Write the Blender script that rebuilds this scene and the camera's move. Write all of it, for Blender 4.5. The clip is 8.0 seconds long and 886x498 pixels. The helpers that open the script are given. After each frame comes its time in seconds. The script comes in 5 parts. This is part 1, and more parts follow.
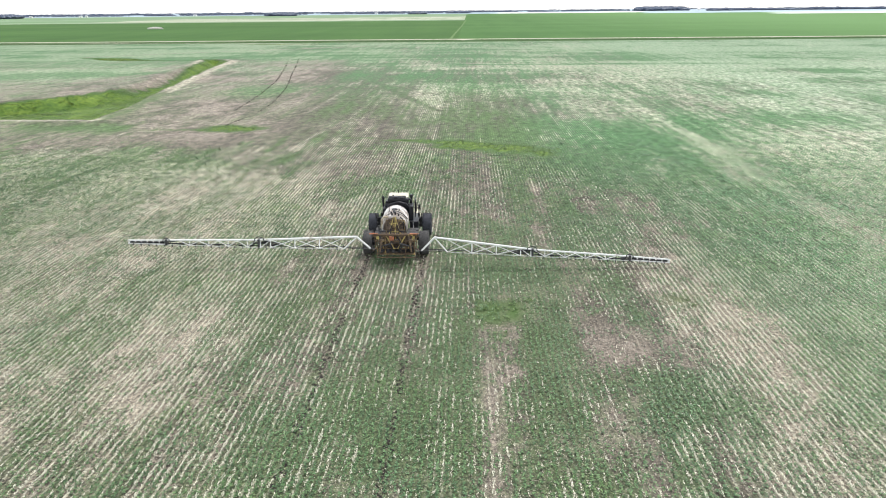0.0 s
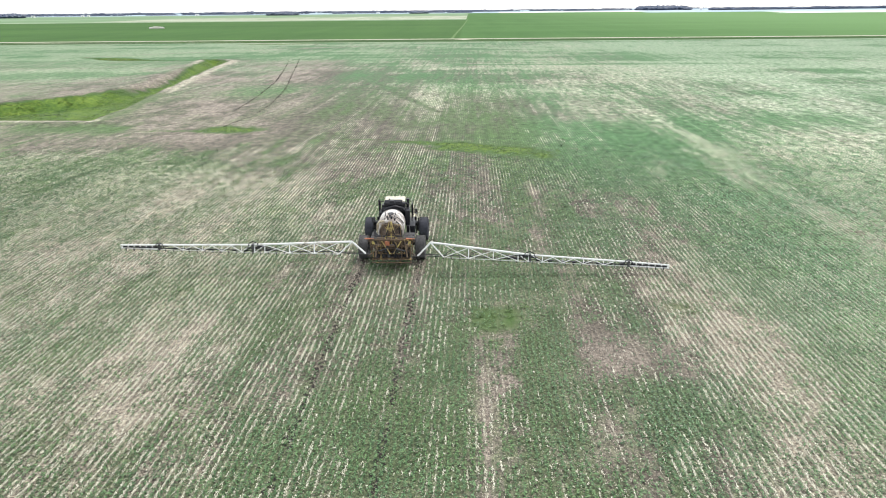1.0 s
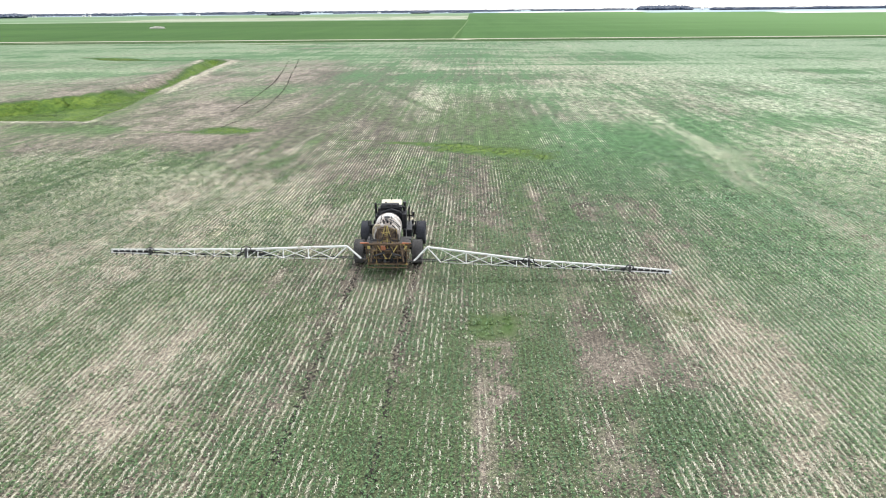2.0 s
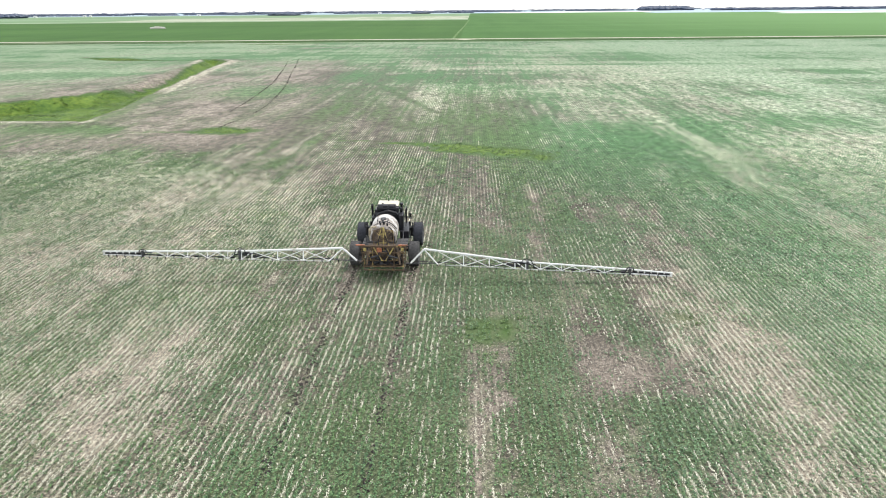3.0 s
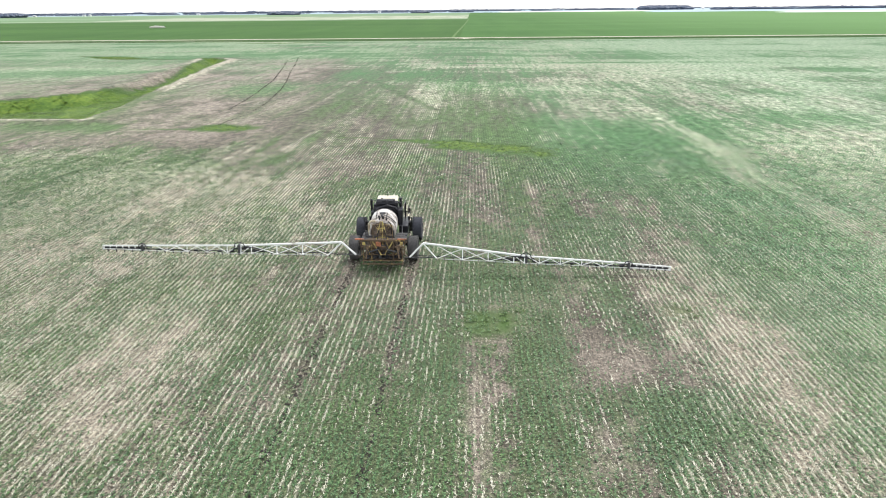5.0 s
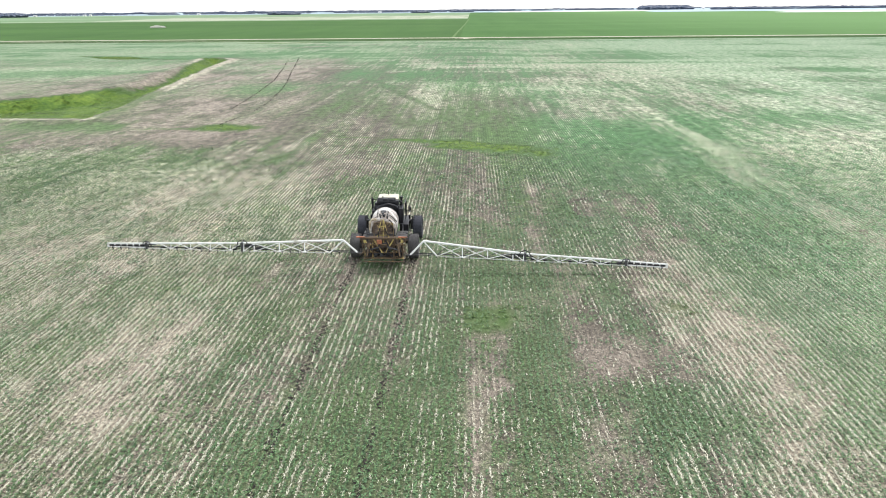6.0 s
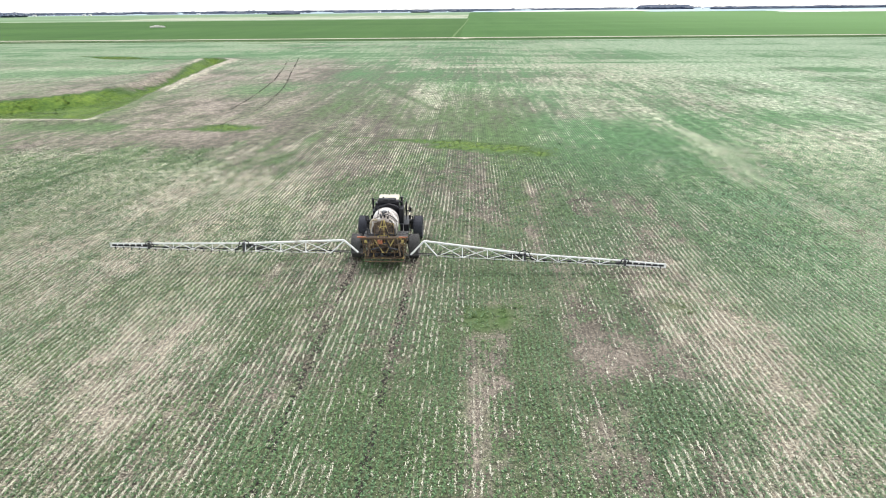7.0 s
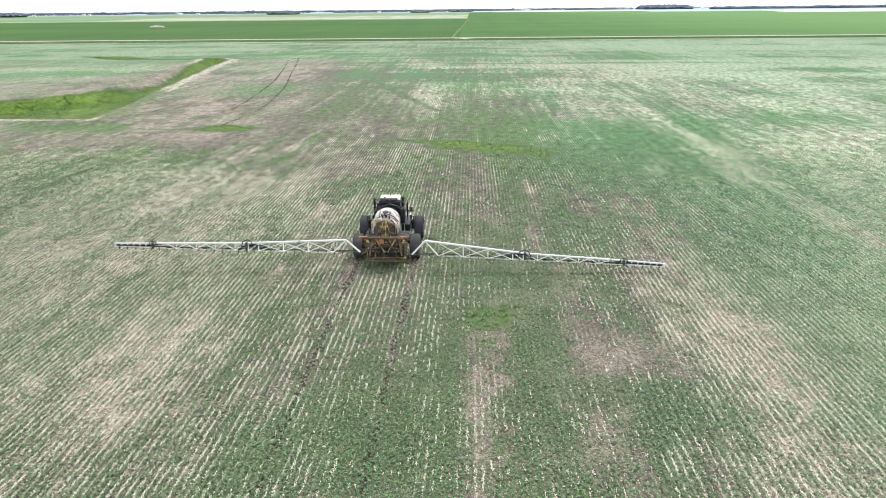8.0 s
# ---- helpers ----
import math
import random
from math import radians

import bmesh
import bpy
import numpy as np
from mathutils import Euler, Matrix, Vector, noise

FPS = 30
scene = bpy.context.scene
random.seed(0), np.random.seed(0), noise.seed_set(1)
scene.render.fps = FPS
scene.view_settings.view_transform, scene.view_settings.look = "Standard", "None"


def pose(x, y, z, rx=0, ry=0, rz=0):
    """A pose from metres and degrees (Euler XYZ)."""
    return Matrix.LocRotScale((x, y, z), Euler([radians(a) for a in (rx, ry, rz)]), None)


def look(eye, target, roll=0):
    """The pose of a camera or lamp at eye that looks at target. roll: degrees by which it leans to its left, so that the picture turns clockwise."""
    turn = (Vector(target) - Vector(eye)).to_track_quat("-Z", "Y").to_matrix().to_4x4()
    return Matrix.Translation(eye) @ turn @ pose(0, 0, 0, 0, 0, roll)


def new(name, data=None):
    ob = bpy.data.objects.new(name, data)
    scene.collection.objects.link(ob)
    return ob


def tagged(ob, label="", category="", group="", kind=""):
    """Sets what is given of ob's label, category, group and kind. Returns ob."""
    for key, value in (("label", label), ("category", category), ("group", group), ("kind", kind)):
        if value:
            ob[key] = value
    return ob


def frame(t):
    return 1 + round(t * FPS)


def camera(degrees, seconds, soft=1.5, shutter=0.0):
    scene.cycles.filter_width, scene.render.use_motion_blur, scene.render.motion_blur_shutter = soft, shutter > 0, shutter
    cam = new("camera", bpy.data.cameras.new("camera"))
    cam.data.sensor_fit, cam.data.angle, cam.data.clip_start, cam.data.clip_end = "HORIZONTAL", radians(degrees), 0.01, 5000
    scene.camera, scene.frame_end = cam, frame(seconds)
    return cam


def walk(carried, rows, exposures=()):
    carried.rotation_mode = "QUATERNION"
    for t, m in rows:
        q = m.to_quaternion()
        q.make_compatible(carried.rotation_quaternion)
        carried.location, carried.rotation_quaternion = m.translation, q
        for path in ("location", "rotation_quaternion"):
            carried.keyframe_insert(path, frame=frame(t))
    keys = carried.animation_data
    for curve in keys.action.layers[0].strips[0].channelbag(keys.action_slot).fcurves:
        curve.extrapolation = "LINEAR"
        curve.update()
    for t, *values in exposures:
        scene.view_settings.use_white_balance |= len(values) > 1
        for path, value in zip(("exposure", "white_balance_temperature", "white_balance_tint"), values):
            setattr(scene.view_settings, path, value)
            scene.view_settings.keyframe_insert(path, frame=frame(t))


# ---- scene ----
# A drone follows a field sprayer over a stubble field with young row crop on a flat prairie.
# Rows run along y; the sprayer stands at about y = 60.
cam = camera(67.3, 8.0, soft=1.05)
PATH = [
    (0, (-0.033, 17.326, 15.633), (-0.783, 36.116, 8.833), -0.57),
    (0.5, (0.138, 17.614, 15.72), (-0.642, 36.404, 8.91), -0.56),
    (1, (0.278, 17.98, 15.786), (-0.522, 36.77, 8.966), -0.57),
    (1.5, (0.409, 18.283, 15.847), (-0.391, 37.073, 9.027), -0.57),
    (2, (0.489, 18.933, 15.752), (-0.341, 37.723, 8.932), -0.57),
    (3.5, (0.737, 19.715, 15.551), (-0.113, 38.505, 8.741), -0.56),
    (4, (0.75, 19.761, 15.423), (-0.09, 38.551, 8.613), -0.57),
    (4.5, (0.72, 19.685, 15.33), (-0.12, 38.475, 8.51), -0.57),
    (6, (0.761, 18.863, 15.412), (-0.089, 37.643, 8.582), -0.57),
    (6.5, (0.772, 18.744, 15.461), (-0.078, 37.524, 8.631), -0.56),
    (7, (0.742, 18.561, 15.544), (-0.098, 37.341, 8.704), -0.57),
    (7.5, (0.707, 18.378, 15.614), (-0.133, 37.158, 8.774), -0.57),
    (8, (0.679, 18.148, 15.673), (-0.151, 36.928, 8.833), -0.57),
]
walk(cam, [(t, look(eye, target, roll)) for t, eye, target, roll in PATH], exposures=[(0, 0.61, 6500, 10), (4, 0.63, 6500, 10), (8, 0.65, 6500, 10)])

# ---- light: bright, thinly clouded summer day ----
SUN_UP, SUN_ROUND = 56.0, 32.0
world = bpy.data.worlds.new("sky")
scene.world = world
world.use_nodes = True
wn, wl = world.node_tree.nodes, world.node_tree.links
wn.clear()
sky = wn.new("ShaderNodeTexSky")
sky.sky_type = "NISHITA"
sky.sun_disc = False
sky.sun_elevation, sky.sun_rotation = radians(SUN_UP), radians(SUN_ROUND)
sky.air_density, sky.dust_density, sky.ozone_density = 1.0, 1.0, 1.0
bg = wn.new("ShaderNodeBackground")
bg.inputs["Strength"].default_value = 0.15
wout = wn.new("ShaderNodeOutputWorld")
# a thin, even sheet of cloud over the blue
cloud = wn.new("ShaderNodeMix")
cloud.data_type = "RGBA"
cloud.inputs[0].default_value = 0.7
cloud.inputs[7].default_value = (7.7, 7.8, 7.75, 1)
wl.new(sky.outputs[0], cloud.inputs[6])
wl.new(cloud.outputs[2], bg.inputs["Color"])
wl.new(bg.outputs[0], wout.inputs["Surface"])
sun = new("sun", bpy.data.lights.new("sun", "SUN"))
sun.data.energy, sun.data.angle, sun.data.color = 1.7, radians(12), (1.0, 0.96, 0.9)
sa, se = radians(SUN_ROUND), radians(SUN_UP)
sun.matrix_world = look((math.sin(sa) * math.cos(se) * 100, math.cos(sa) * math.cos(se) * 100, math.sin(se) * 100), (0, 0, 0))


# ---- materials ----
class Nodes:
    """A small writer for node trees."""

    def __init__(self, name):
        self.mat = bpy.data.materials.new(name)
        self.mat.use_nodes = True
        self.t = self.mat.node_tree
        self.bsdf = self.t.nodes["Principled BSDF"]

    def add(self, kind, **inputs):
        n = self.t.nodes.new(kind)
        for k, v in inputs.items():
            self.put(n, k.replace("_", " "), v)
        return n

    def put(self, node, key, v):
        sock = node.inputs[key]
        if isinstance(v, bpy.types.NodeSocket):
            self.t.links.new(v, sock)
        else:
            sock.default_value = v

    def math(self, op, a, b=0.0, clamp=False):
        n = self.t.nodes.new("ShaderNodeMath")
        n.operation, n.use_clamp = op, clamp
        self.put(n, 0, a), self.put(n, 1, b)
        return n.outputs[0]

    def noise(self, vec, scale, detail=3.0, rough=0.6):
        n = self.add("ShaderNodeTexNoise", Scale=scale, Detail=detail, Roughness=rough)
        if vec is not None:
            self.put(n, "Vector", vec)
        return n.outputs["Fac"]

    def ramp(self, fac, *stops):
        n = self.t.nodes.new("ShaderNodeValToRGB")
        self.put(n, "Fac", fac)
        els = n.color_ramp.elements
        while len(els) < len(stops):
            els.new(0.5)
        for e, (p, c) in zip(els, stops):
            e.position, e.color = p, (*c, 1) if len(c) == 3 else c
        return n.outputs["Color"]

    def step(self, fac, lo, hi):
        n = self.t.nodes.new("ShaderNodeMapRange")
        n.clamp, n.interpolation_type = True, "SMOOTHSTEP"
        self.put(n, "Value", fac), self.put(n, "From Min", lo), self.put(n, "From Max", hi)
        return n.outputs["Result"]

    def mix(self, fac, a, b, how="MIX"):
        n = self.t.nodes.new("ShaderNodeMix")
        n.data_type, n.blend_type = "RGBA", how
        self.put(n, 0, fac)
        for key, v in ((6, a), (7, b)):
            self.put(n, key, v if isinstance(v, bpy.types.NodeSocket) else (*v, 1))
        return n.outputs[2]

    def scaled(self, vec, x, y, z):
        n = self.t.nodes.new("ShaderNodeVectorMath")
        n.operation = "MULTIPLY"
        self.put(n, 0, vec)
        n.inputs[1].default_value = (x, y, z)
        return n.outputs[0]

    def place(self):
        return self.add("ShaderNodeNewGeometry").outputs["Position"]

    def local(self):
        return self.add("ShaderNodeTexCoord").outputs["Object"]

    def done(self, colour, rough=0.8, metal=0.0, bump=None, depth=0.02, gloss=0.5):
        self.put(self.bsdf, "Base Color", colour if isinstance(colour, bpy.types.NodeSocket) else (*colour, 1))
        self.put(self.bsdf, "Roughness", rough)
        self.put(self.bsdf, "Metallic", metal)
        self.put(self.bsdf, "Specular IOR Level", gloss)
        if bump is not None:
            b = self.add("ShaderNodeBump", Height=bump, Strength=0.6, Distance=depth)
            self.put(self.bsdf, "Normal", b.outputs["Normal"])
        return self.mat


def painted(name, colour, dirt, amount=0.45, rough=0.45, metal=0.0, scale=2.2, low=0.0):
    """Paint or steel with blotches of dust and rust in it."""
    n = Nodes(name)
    p = n.local()
    big, fine = n.noise(p, scale, 5.0, 0.65), n.noise(p, scale * 9, 3.0)
    m = n.step(n.math("ADD", big, n.math("MULTIPLY", fine, 0.35)), 0.85 - amount * 0.5, 1.0 - amount * 0.35)
    tone = n.mix(n.step(fine, 0.3, 0.75), [c * 0.86 for c in colour], colour)
    return n.done(n.mix(m, tone, dirt), n.math("ADD", n.math("MULTIPLY", m, 0.35), rough), metal, fine, 0.004)


def make_field():
    """Stubble field: brown soil with straw litter, pale stubble rows, green crop between them, by the cover painted on the sheet."""
    n = Nodes("stubble_field_soil")
    p = n.place()
    at = n.t.nodes.new("ShaderNodeAttribute")
    at.attribute_name = "cover"
    sep = n.add("ShaderNodeSeparateColor", Color=at.outputs["Color"])
    bare, weed = sep.outputs[2], at.outputs["Alpha"]
    run, wide = n.noise(n.scaled(p, 2.4, 0.035, 1), 1.0, 3.0, 0.7), n.noise(n.scaled(p, 0.4, 0.014, 1), 1.0, 3.0)
    drill = n.noise(n.scaled(p, 0.9, 0.03, 1), 1.0, 2.0, 0.5)
    xyz = n.add("ShaderNodeSeparateXYZ", Vector=p)
    east = n.step(xyz.outputs["X"], 14, 26)
    run = n.mix(east, run, n.noise(n.scaled(p, 1.5, 0.32, 1), 1.0, 5.0, 0.75))
    drill = n.mix(east, drill, n.noise(n.scaled(p, 0.35, 0.06, 1), 1.0, 4.0, 0.65))
    sway = n.math("ADD", n.math("MULTIPLY", n.math("SUBTRACT", run, 0.5), 1.1), n.math("ADD", n.math("MULTIPLY", n.math("SUBTRACT", wide, 0.5), 0.6), n.math("MULTIPLY", n.math("SUBTRACT", drill, 0.5), 0.8)))
    green = n.math("SUBTRACT", sep.outputs[0], n.math("MULTIPLY", sway, 0.5))
    straw = n.math("ADD", sep.outputs[1], n.math("MULTIPLY", sway, sep.outputs[1]), True)
    wob = n.math("MULTIPLY", n.math("SUBTRACT", n.noise(n.scaled(p, 0.5, 0.12, 1), 1.0, 2.0), 0.5), 0.14)
    fx = n.math("FRACT", n.math("ADD", n.math("DIVIDE", n.math("ADD", xyz.outputs["X"], wob), 0.3), 0.5))
    off = n.math("ABSOLUTE", n.math("SUBTRACT", fx, 0.5))
    row = n.step(off, 0.24, 0.06)
    row = n.mix(n.math("ADD", n.math("MULTIPLY", n.step(xyz.outputs["Y"], 88, 130), 0.5), n.math("MULTIPLY", n.step(xyz.outputs["Y"], 130, 230), 0.5)), row, (0.36, 0.36, 0.36))
    crumb = n.noise(n.scaled(p, 1, 0.6, 1), 4.2, 4.0, 0.75)
    fleck = n.noise(n.scaled(p, 1.1, 0.45, 1), 1.0, 4.0, 0.75)
    dash = n.noise(n.scaled(p, 3.2, 2.6, 1), 1.4, 3.0, 0.7)
    tuft = n.math("MULTIPLY", row, n.step(n.math("ADD", dash, n.math("MULTIPLY", straw, 0.55)), 0.64, 0.84))
    grain, clod, mid = n.noise(p, 9.0, 4.0, 0.7), n.noise(p, 1.7, 4.0, 0.65), n.noise(p, 0.35, 3.0)
    soil = n.ramp(grain, (0.25, (0.036, 0.031, 0.025)), (0.55, (0.086, 0.075, 0.06)), (0.8, (0.18, 0.158, 0.128)))
    pink = n.ramp(n.math("ADD", n.math("MULTIPLY", clod, 0.45), n.math("MULTIPLY", crumb, 0.55)), (0.33, (0.078, 0.066, 0.056)), (0.5, (0.18, 0.152, 0.13)), (0.68, (0.37, 0.322, 0.275)))
    fine = n.noise(n.scaled(p, 1, 0.7, 1), 24.0, 2.0, 0.8)
    dry = n.math("MULTIPLY", n.step(xyz.outputs["Y"], 88, 112), n.step(xyz.outputs["X"], -14, -30))
    pink = n.mix(n.math("MULTIPLY", dry, 0.7), pink, n.ramp(crumb, (0.35, (0.2, 0.17, 0.145)), (0.65, (0.4, 0.35, 0.3))))
    soil = n.mix(n.math("MULTIPLY", bare, 0.8), soil, pink)
    soil = n.mix(0.85, soil, n.ramp(fine, (0.3, (0.32, 0.31, 0.3)), (0.5, (0.95, 0.94, 0.92)), (0.7, (1.75, 1.72, 1.65))), "MULTIPLY")
    litter = n.step(n.math("ADD", grain, n.math("MULTIPLY", straw, 0.25)), 0.62, 0.82)
    soil = n.mix(n.math("MULTIPLY", litter, 0.55), soil, (0.42, 0.37, 0.28))
    leaf = n.ramp(grain, (0.25, (0.022, 0.066, 0.022)), (0.55, (0.057, 0.164, 0.056)), (0.85, (0.135, 0.28, 0.112)))
    olive = n.ramp(grain, (0.25, (0.026, 0.06, 0.017)), (0.55, (0.066, 0.136, 0.038)), (0.85, (0.14, 0.23, 0.078)))
    leaf = n.mix(n.math("MULTIPLY", n.step(xyz.outputs["X"], 15, 4), n.step(xyz.outputs["Y"], 190, 120)), leaf, olive)
    leaf = n.mix(0.8, leaf, n.ramp(fine, (0.3, (0.45, 0.45, 0.45)), (0.7, (1.6, 1.55, 1.5))), "MULTIPLY")
    lfac = n.step(n.math("ADD", n.math("MULTIPLY", clod, 0.7), n.math("ADD", green, n.math("ADD", n.math("MULTIPLY", grain, 0.25), n.math("MULTIPLY", n.math("SUBTRACT", 0.5, fleck), 0.7)))), 0.72, 1.12)
    lsum = n.math("ADD", n.math("MULTIPLY", clod, 0.7), n.math("ADD", green, n.math("ADD", n.math("MULTIPLY", grain, 0.25), n.math("MULTIPLY", n.math("SUBTRACT", 0.5, fleck), 0.4))))
    lfac = n.mix(n.step(xyz.outputs["Y"], 75, 120), lfac, n.step(lsum, 0.42, 1.4))
    col = n.mix(n.math("MULTIPLY", lfac, n.math("ADD", n.math("MULTIPLY", n.step(xyz.outputs["Y"], 50, 105), 0.4), 0.46)), soil, leaf)
    col = n.mix(n.math("MULTIPLY", tuft, n.math("MULTIPLY", straw, n.math("MULTIPLY", n.step(fleck, 0.34, 0.6), n.math("SUBTRACT", n.math("ADD", n.math("MULTIPLY", n.step(xyz.outputs["Y"], 55, 100), 0.95), 0.45), n.math("MULTIPLY", n.step(xyz.outputs["Y"], 150, 260), 0.5)))), True), col, n.mix(n.step(xyz.outputs["X"], 25, 70), n.mix(mid, (0.5, 0.49, 0.375), (0.68, 0.67, 0.54)), n.mix(mid, (0.52, 0.56, 0.43), (0.69, 0.72, 0.6))))
    speck = n.noise(n.scaled(p, 1, 0.55, 1), 1.1, 5.0, 0.85)
    col = n.mix(n.math("MULTIPLY", n.step(xyz.outputs["Y"], 32, 80), n.step(xyz.outputs["Y"], 300, 150)), col, n.mix(1.0, col, n.ramp(speck, (0.38, (0.5, 0.52, 0.5)), (0.5, (0.98, 0.98, 0.97)), (0.62, (1.55, 1.53, 1.48))), "MULTIPLY"))
    tilth = n.noise(n.scaled(p, 1, 0.75, 1), 7.5, 4.0, 0.8)
    col = n.mix(n.step(xyz.outputs["Y"], 85, 60), col, n.mix(1.0, col, n.ramp(tilth, (0.36, (0.34, 0.35, 0.34)), (0.5, (1.0, 1.0, 1.0)), (0.64, (1.75, 1.73, 1.7))), "MULTIPLY"))
    between = n.math("MULTIPLY", n.math("MULTIPLY", n.step(xyz.outputs["Y"], 35, 85), n.step(xyz.outputs["Y"], 135, 85)), 0.85)
    col = n.mix(between, col, n.mix(1.0, col, n.ramp(row, (0.0, (0.72, 0.74, 0.72)), (0.45, (1.0, 1.0, 1.0)), (0.95, (1.36, 1.34, 1.29))), "MULTIPLY"))
    grass = n.ramp(grain, (0.2, (0.03, 0.066, 0.014)), (0.8, (0.082, 0.148, 0.034)))
    lush = n.ramp(n.math("ADD", n.math("MULTIPLY", clod, 0.6), n.math("MULTIPLY", mid, 0.4)), (0.33, (0.03, 0.078, 0.011)), (0.5, (0.084, 0.15, 0.02)), (0.67, (0.17, 0.24, 0.038)))
    grass = n.mix(n.step(weed, 0.84, 0.98), grass, lush)
    col = n.mix(n.step(weed, 0.2, 0.85), col, grass)
    return n.done(col, 0.92, 0.0, n.math("ADD", grain, n.math("MULTIPLY", clod, 1.5)), 0.05, 0.35)


def make_crop(name, dark, light, scale=0.02, stretch=6.0, thin=None):
    """Far field seen as a close green or pale stand, with streaks along the drilling."""
    n = Nodes(name)
    p = n.place()
    a = n.noise(n.scaled(p, 1, 1 / stretch, 1), scale * 3, 5.0, 0.65)
    b = n.noise(n.scaled(p, 1 / stretch, 1, 1), scale, 4.0)
    c = n.noise(p, 1.2, 3.0, 0.7)
    f = n.math("ADD", n.math("MULTIPLY", a, 0.4), n.math("ADD", n.math("MULTIPLY", b, 0.4), n.math("MULTIPLY", c, 0.2)))
    col = n.ramp(f, (0.36, dark), (0.64, light))
    if thin:  # the field's colour turns paler towards the east
        x = n.add("ShaderNodeSeparateXYZ", Vector=p).outputs["X"]
        col = n.mix(n.math("MULTIPLY", n.step(n.math("ADD", x, n.math("MULTIPLY", b, 160)), 60, 520), 0.9), col, thin)
    return n.done(col, 0.95, 0.0, c, 0.08, 0.15)


def make_leaf(name, dark, mid, light, scale=0.25):
    n = Nodes(name)
    g = n.add("ShaderNodeNewGeometry")
    f = n.math("ADD", n.math("MULTIPLY", g.outputs["Random Per Island"], 0.65), n.math("MULTIPLY", n.noise(g.outputs["Position"], scale, 4.0), 0.5))
    col = n.ramp(f, (0.2, dark), (0.55, mid), (0.9, light))
    if name == "crop_leaves":
        xyz = n.add("ShaderNodeSeparateXYZ", Vector=g.outputs["Position"])
        vary = n.noise(g.outputs["Position"], 0.16, 3.0)
        col = n.mix(n.math("MULTIPLY", n.step(xyz.outputs["X"], 12, 26), 0.85), col, n.ramp(f, (0.2, (0.03, 0.1, 0.04)), (0.55, (0.1, 0.268, 0.108)), (0.9, (0.225, 0.42, 0.21))))
        col = n.mix(n.step(vary, 0.35, 0.7), col, n.mix(1.0, col, (1.15, 1.07, 0.85), "MULTIPLY"))
    return n.done(col, 0.5, 0.0, None, 0.02, 0.38)


def make_plain(name, lo, hi, scale, rough=0.8, metal=0.0, gloss=0.5, depth=0.01):
    n = Nodes(name)
    p = n.local()
    f = n.math("ADD", n.math("MULTIPLY", n.noise(p, scale, 5.0, 0.65), 0.6), n.math("MULTIPLY", n.noise(p, scale * 8, 3.0), 0.4))
    return n.done(n.ramp(f, (0.32, lo), (0.68, hi)), rough, metal, f, depth, gloss)


FIELD = make_field()
FAR_GREEN = make_crop("dense_green_crop", (0.03, 0.085, 0.013), (0.054, 0.125, 0.024), 0.012, 9.0)
FAR_LIGHT = make_crop("lighter_green_crop", (0.036, 0.1, 0.018), (0.064, 0.148, 0.034), 0.012, 9.0, (0.11, 0.215, 0.07))
FAR_PALE = make_crop("pale_flowering_field", (0.13, 0.2, 0.1), (0.5, 0.47, 0.4), 0.014, 9.0)
LANE = make_crop("worn_grass_lane", (0.06, 0.12, 0.035), (0.13, 0.2, 0.075), 0.05)
ROUGH = make_crop("rank_field_edge_grass", (0.022, 0.06, 0.012), (0.05, 0.105, 0.022), 0.05, 5.0)
FAR_WHITE = make_crop("whitish_far_field", (0.62, 0.66, 0.64), (0.82, 0.84, 0.83), 0.004)
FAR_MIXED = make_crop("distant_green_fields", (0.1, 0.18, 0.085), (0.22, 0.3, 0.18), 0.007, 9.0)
# distance haze is mixed into this land's bluish base colour
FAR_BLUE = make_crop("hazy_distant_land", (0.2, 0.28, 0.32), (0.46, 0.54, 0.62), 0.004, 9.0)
CROP_LEAF = make_leaf("crop_leaves", (0.013, 0.036, 0.012), (0.055, 0.13, 0.048), (0.142, 0.255, 0.112))
STRAW = make_leaf("stubble_straw", (0.34, 0.33, 0.245), (0.59, 0.575, 0.455), (0.78, 0.765, 0.63))
LITTER = make_leaf("straw_litter", (0.12, 0.1, 0.076), (0.32, 0.28, 0.215), (0.56, 0.52, 0.42), 0.6)
GRASS = make_leaf("ditch_grass", (0.04, 0.09, 0.013), (0.085, 0.16, 0.024), (0.165, 0.24, 0.05), 0.15)
WEED = make_leaf("weed_leaves", (0.03, 0.066, 0.014), (0.068, 0.124, 0.028), (0.125, 0.2, 0.052), 0.3)
VERGE = make_leaf("verge_grass", (0.02, 0.052, 0.012), (0.036, 0.08, 0.019), (0.06, 0.115, 0.03), 0.05)
# blue-grey distance haze is put into the far trees' leaf colour
HAZED_LEAF = make_leaf("hazed_tree_leaves", (0.055, 0.075, 0.12), (0.068, 0.09, 0.14), (0.082, 0.105, 0.16), 0.01)
TRACK = make_plain("dry_dirt_track", (0.36, 0.32, 0.25), (0.56, 0.52, 0.42), 0.6, 0.95)
CLOD = make_plain("dark_soil_clods", (0.02, 0.018, 0.016), (0.06, 0.05, 0.042), 2.0, 0.95)
STONE = make_plain("pale_fieldstone", (0.4, 0.38, 0.35), (0.65, 0.62, 0.57), 1.2, 0.9)
WHITE = painted("boom_white_paint", (0.84, 0.84, 0.83), (0.45, 0.41, 0.36), 0.22, 0.35)
TANK = painted("dirty_white_tank", (0.82, 0.81, 0.79), (0.26, 0.22, 0.19), 0.7, 0.4, 0.0, 1.3)
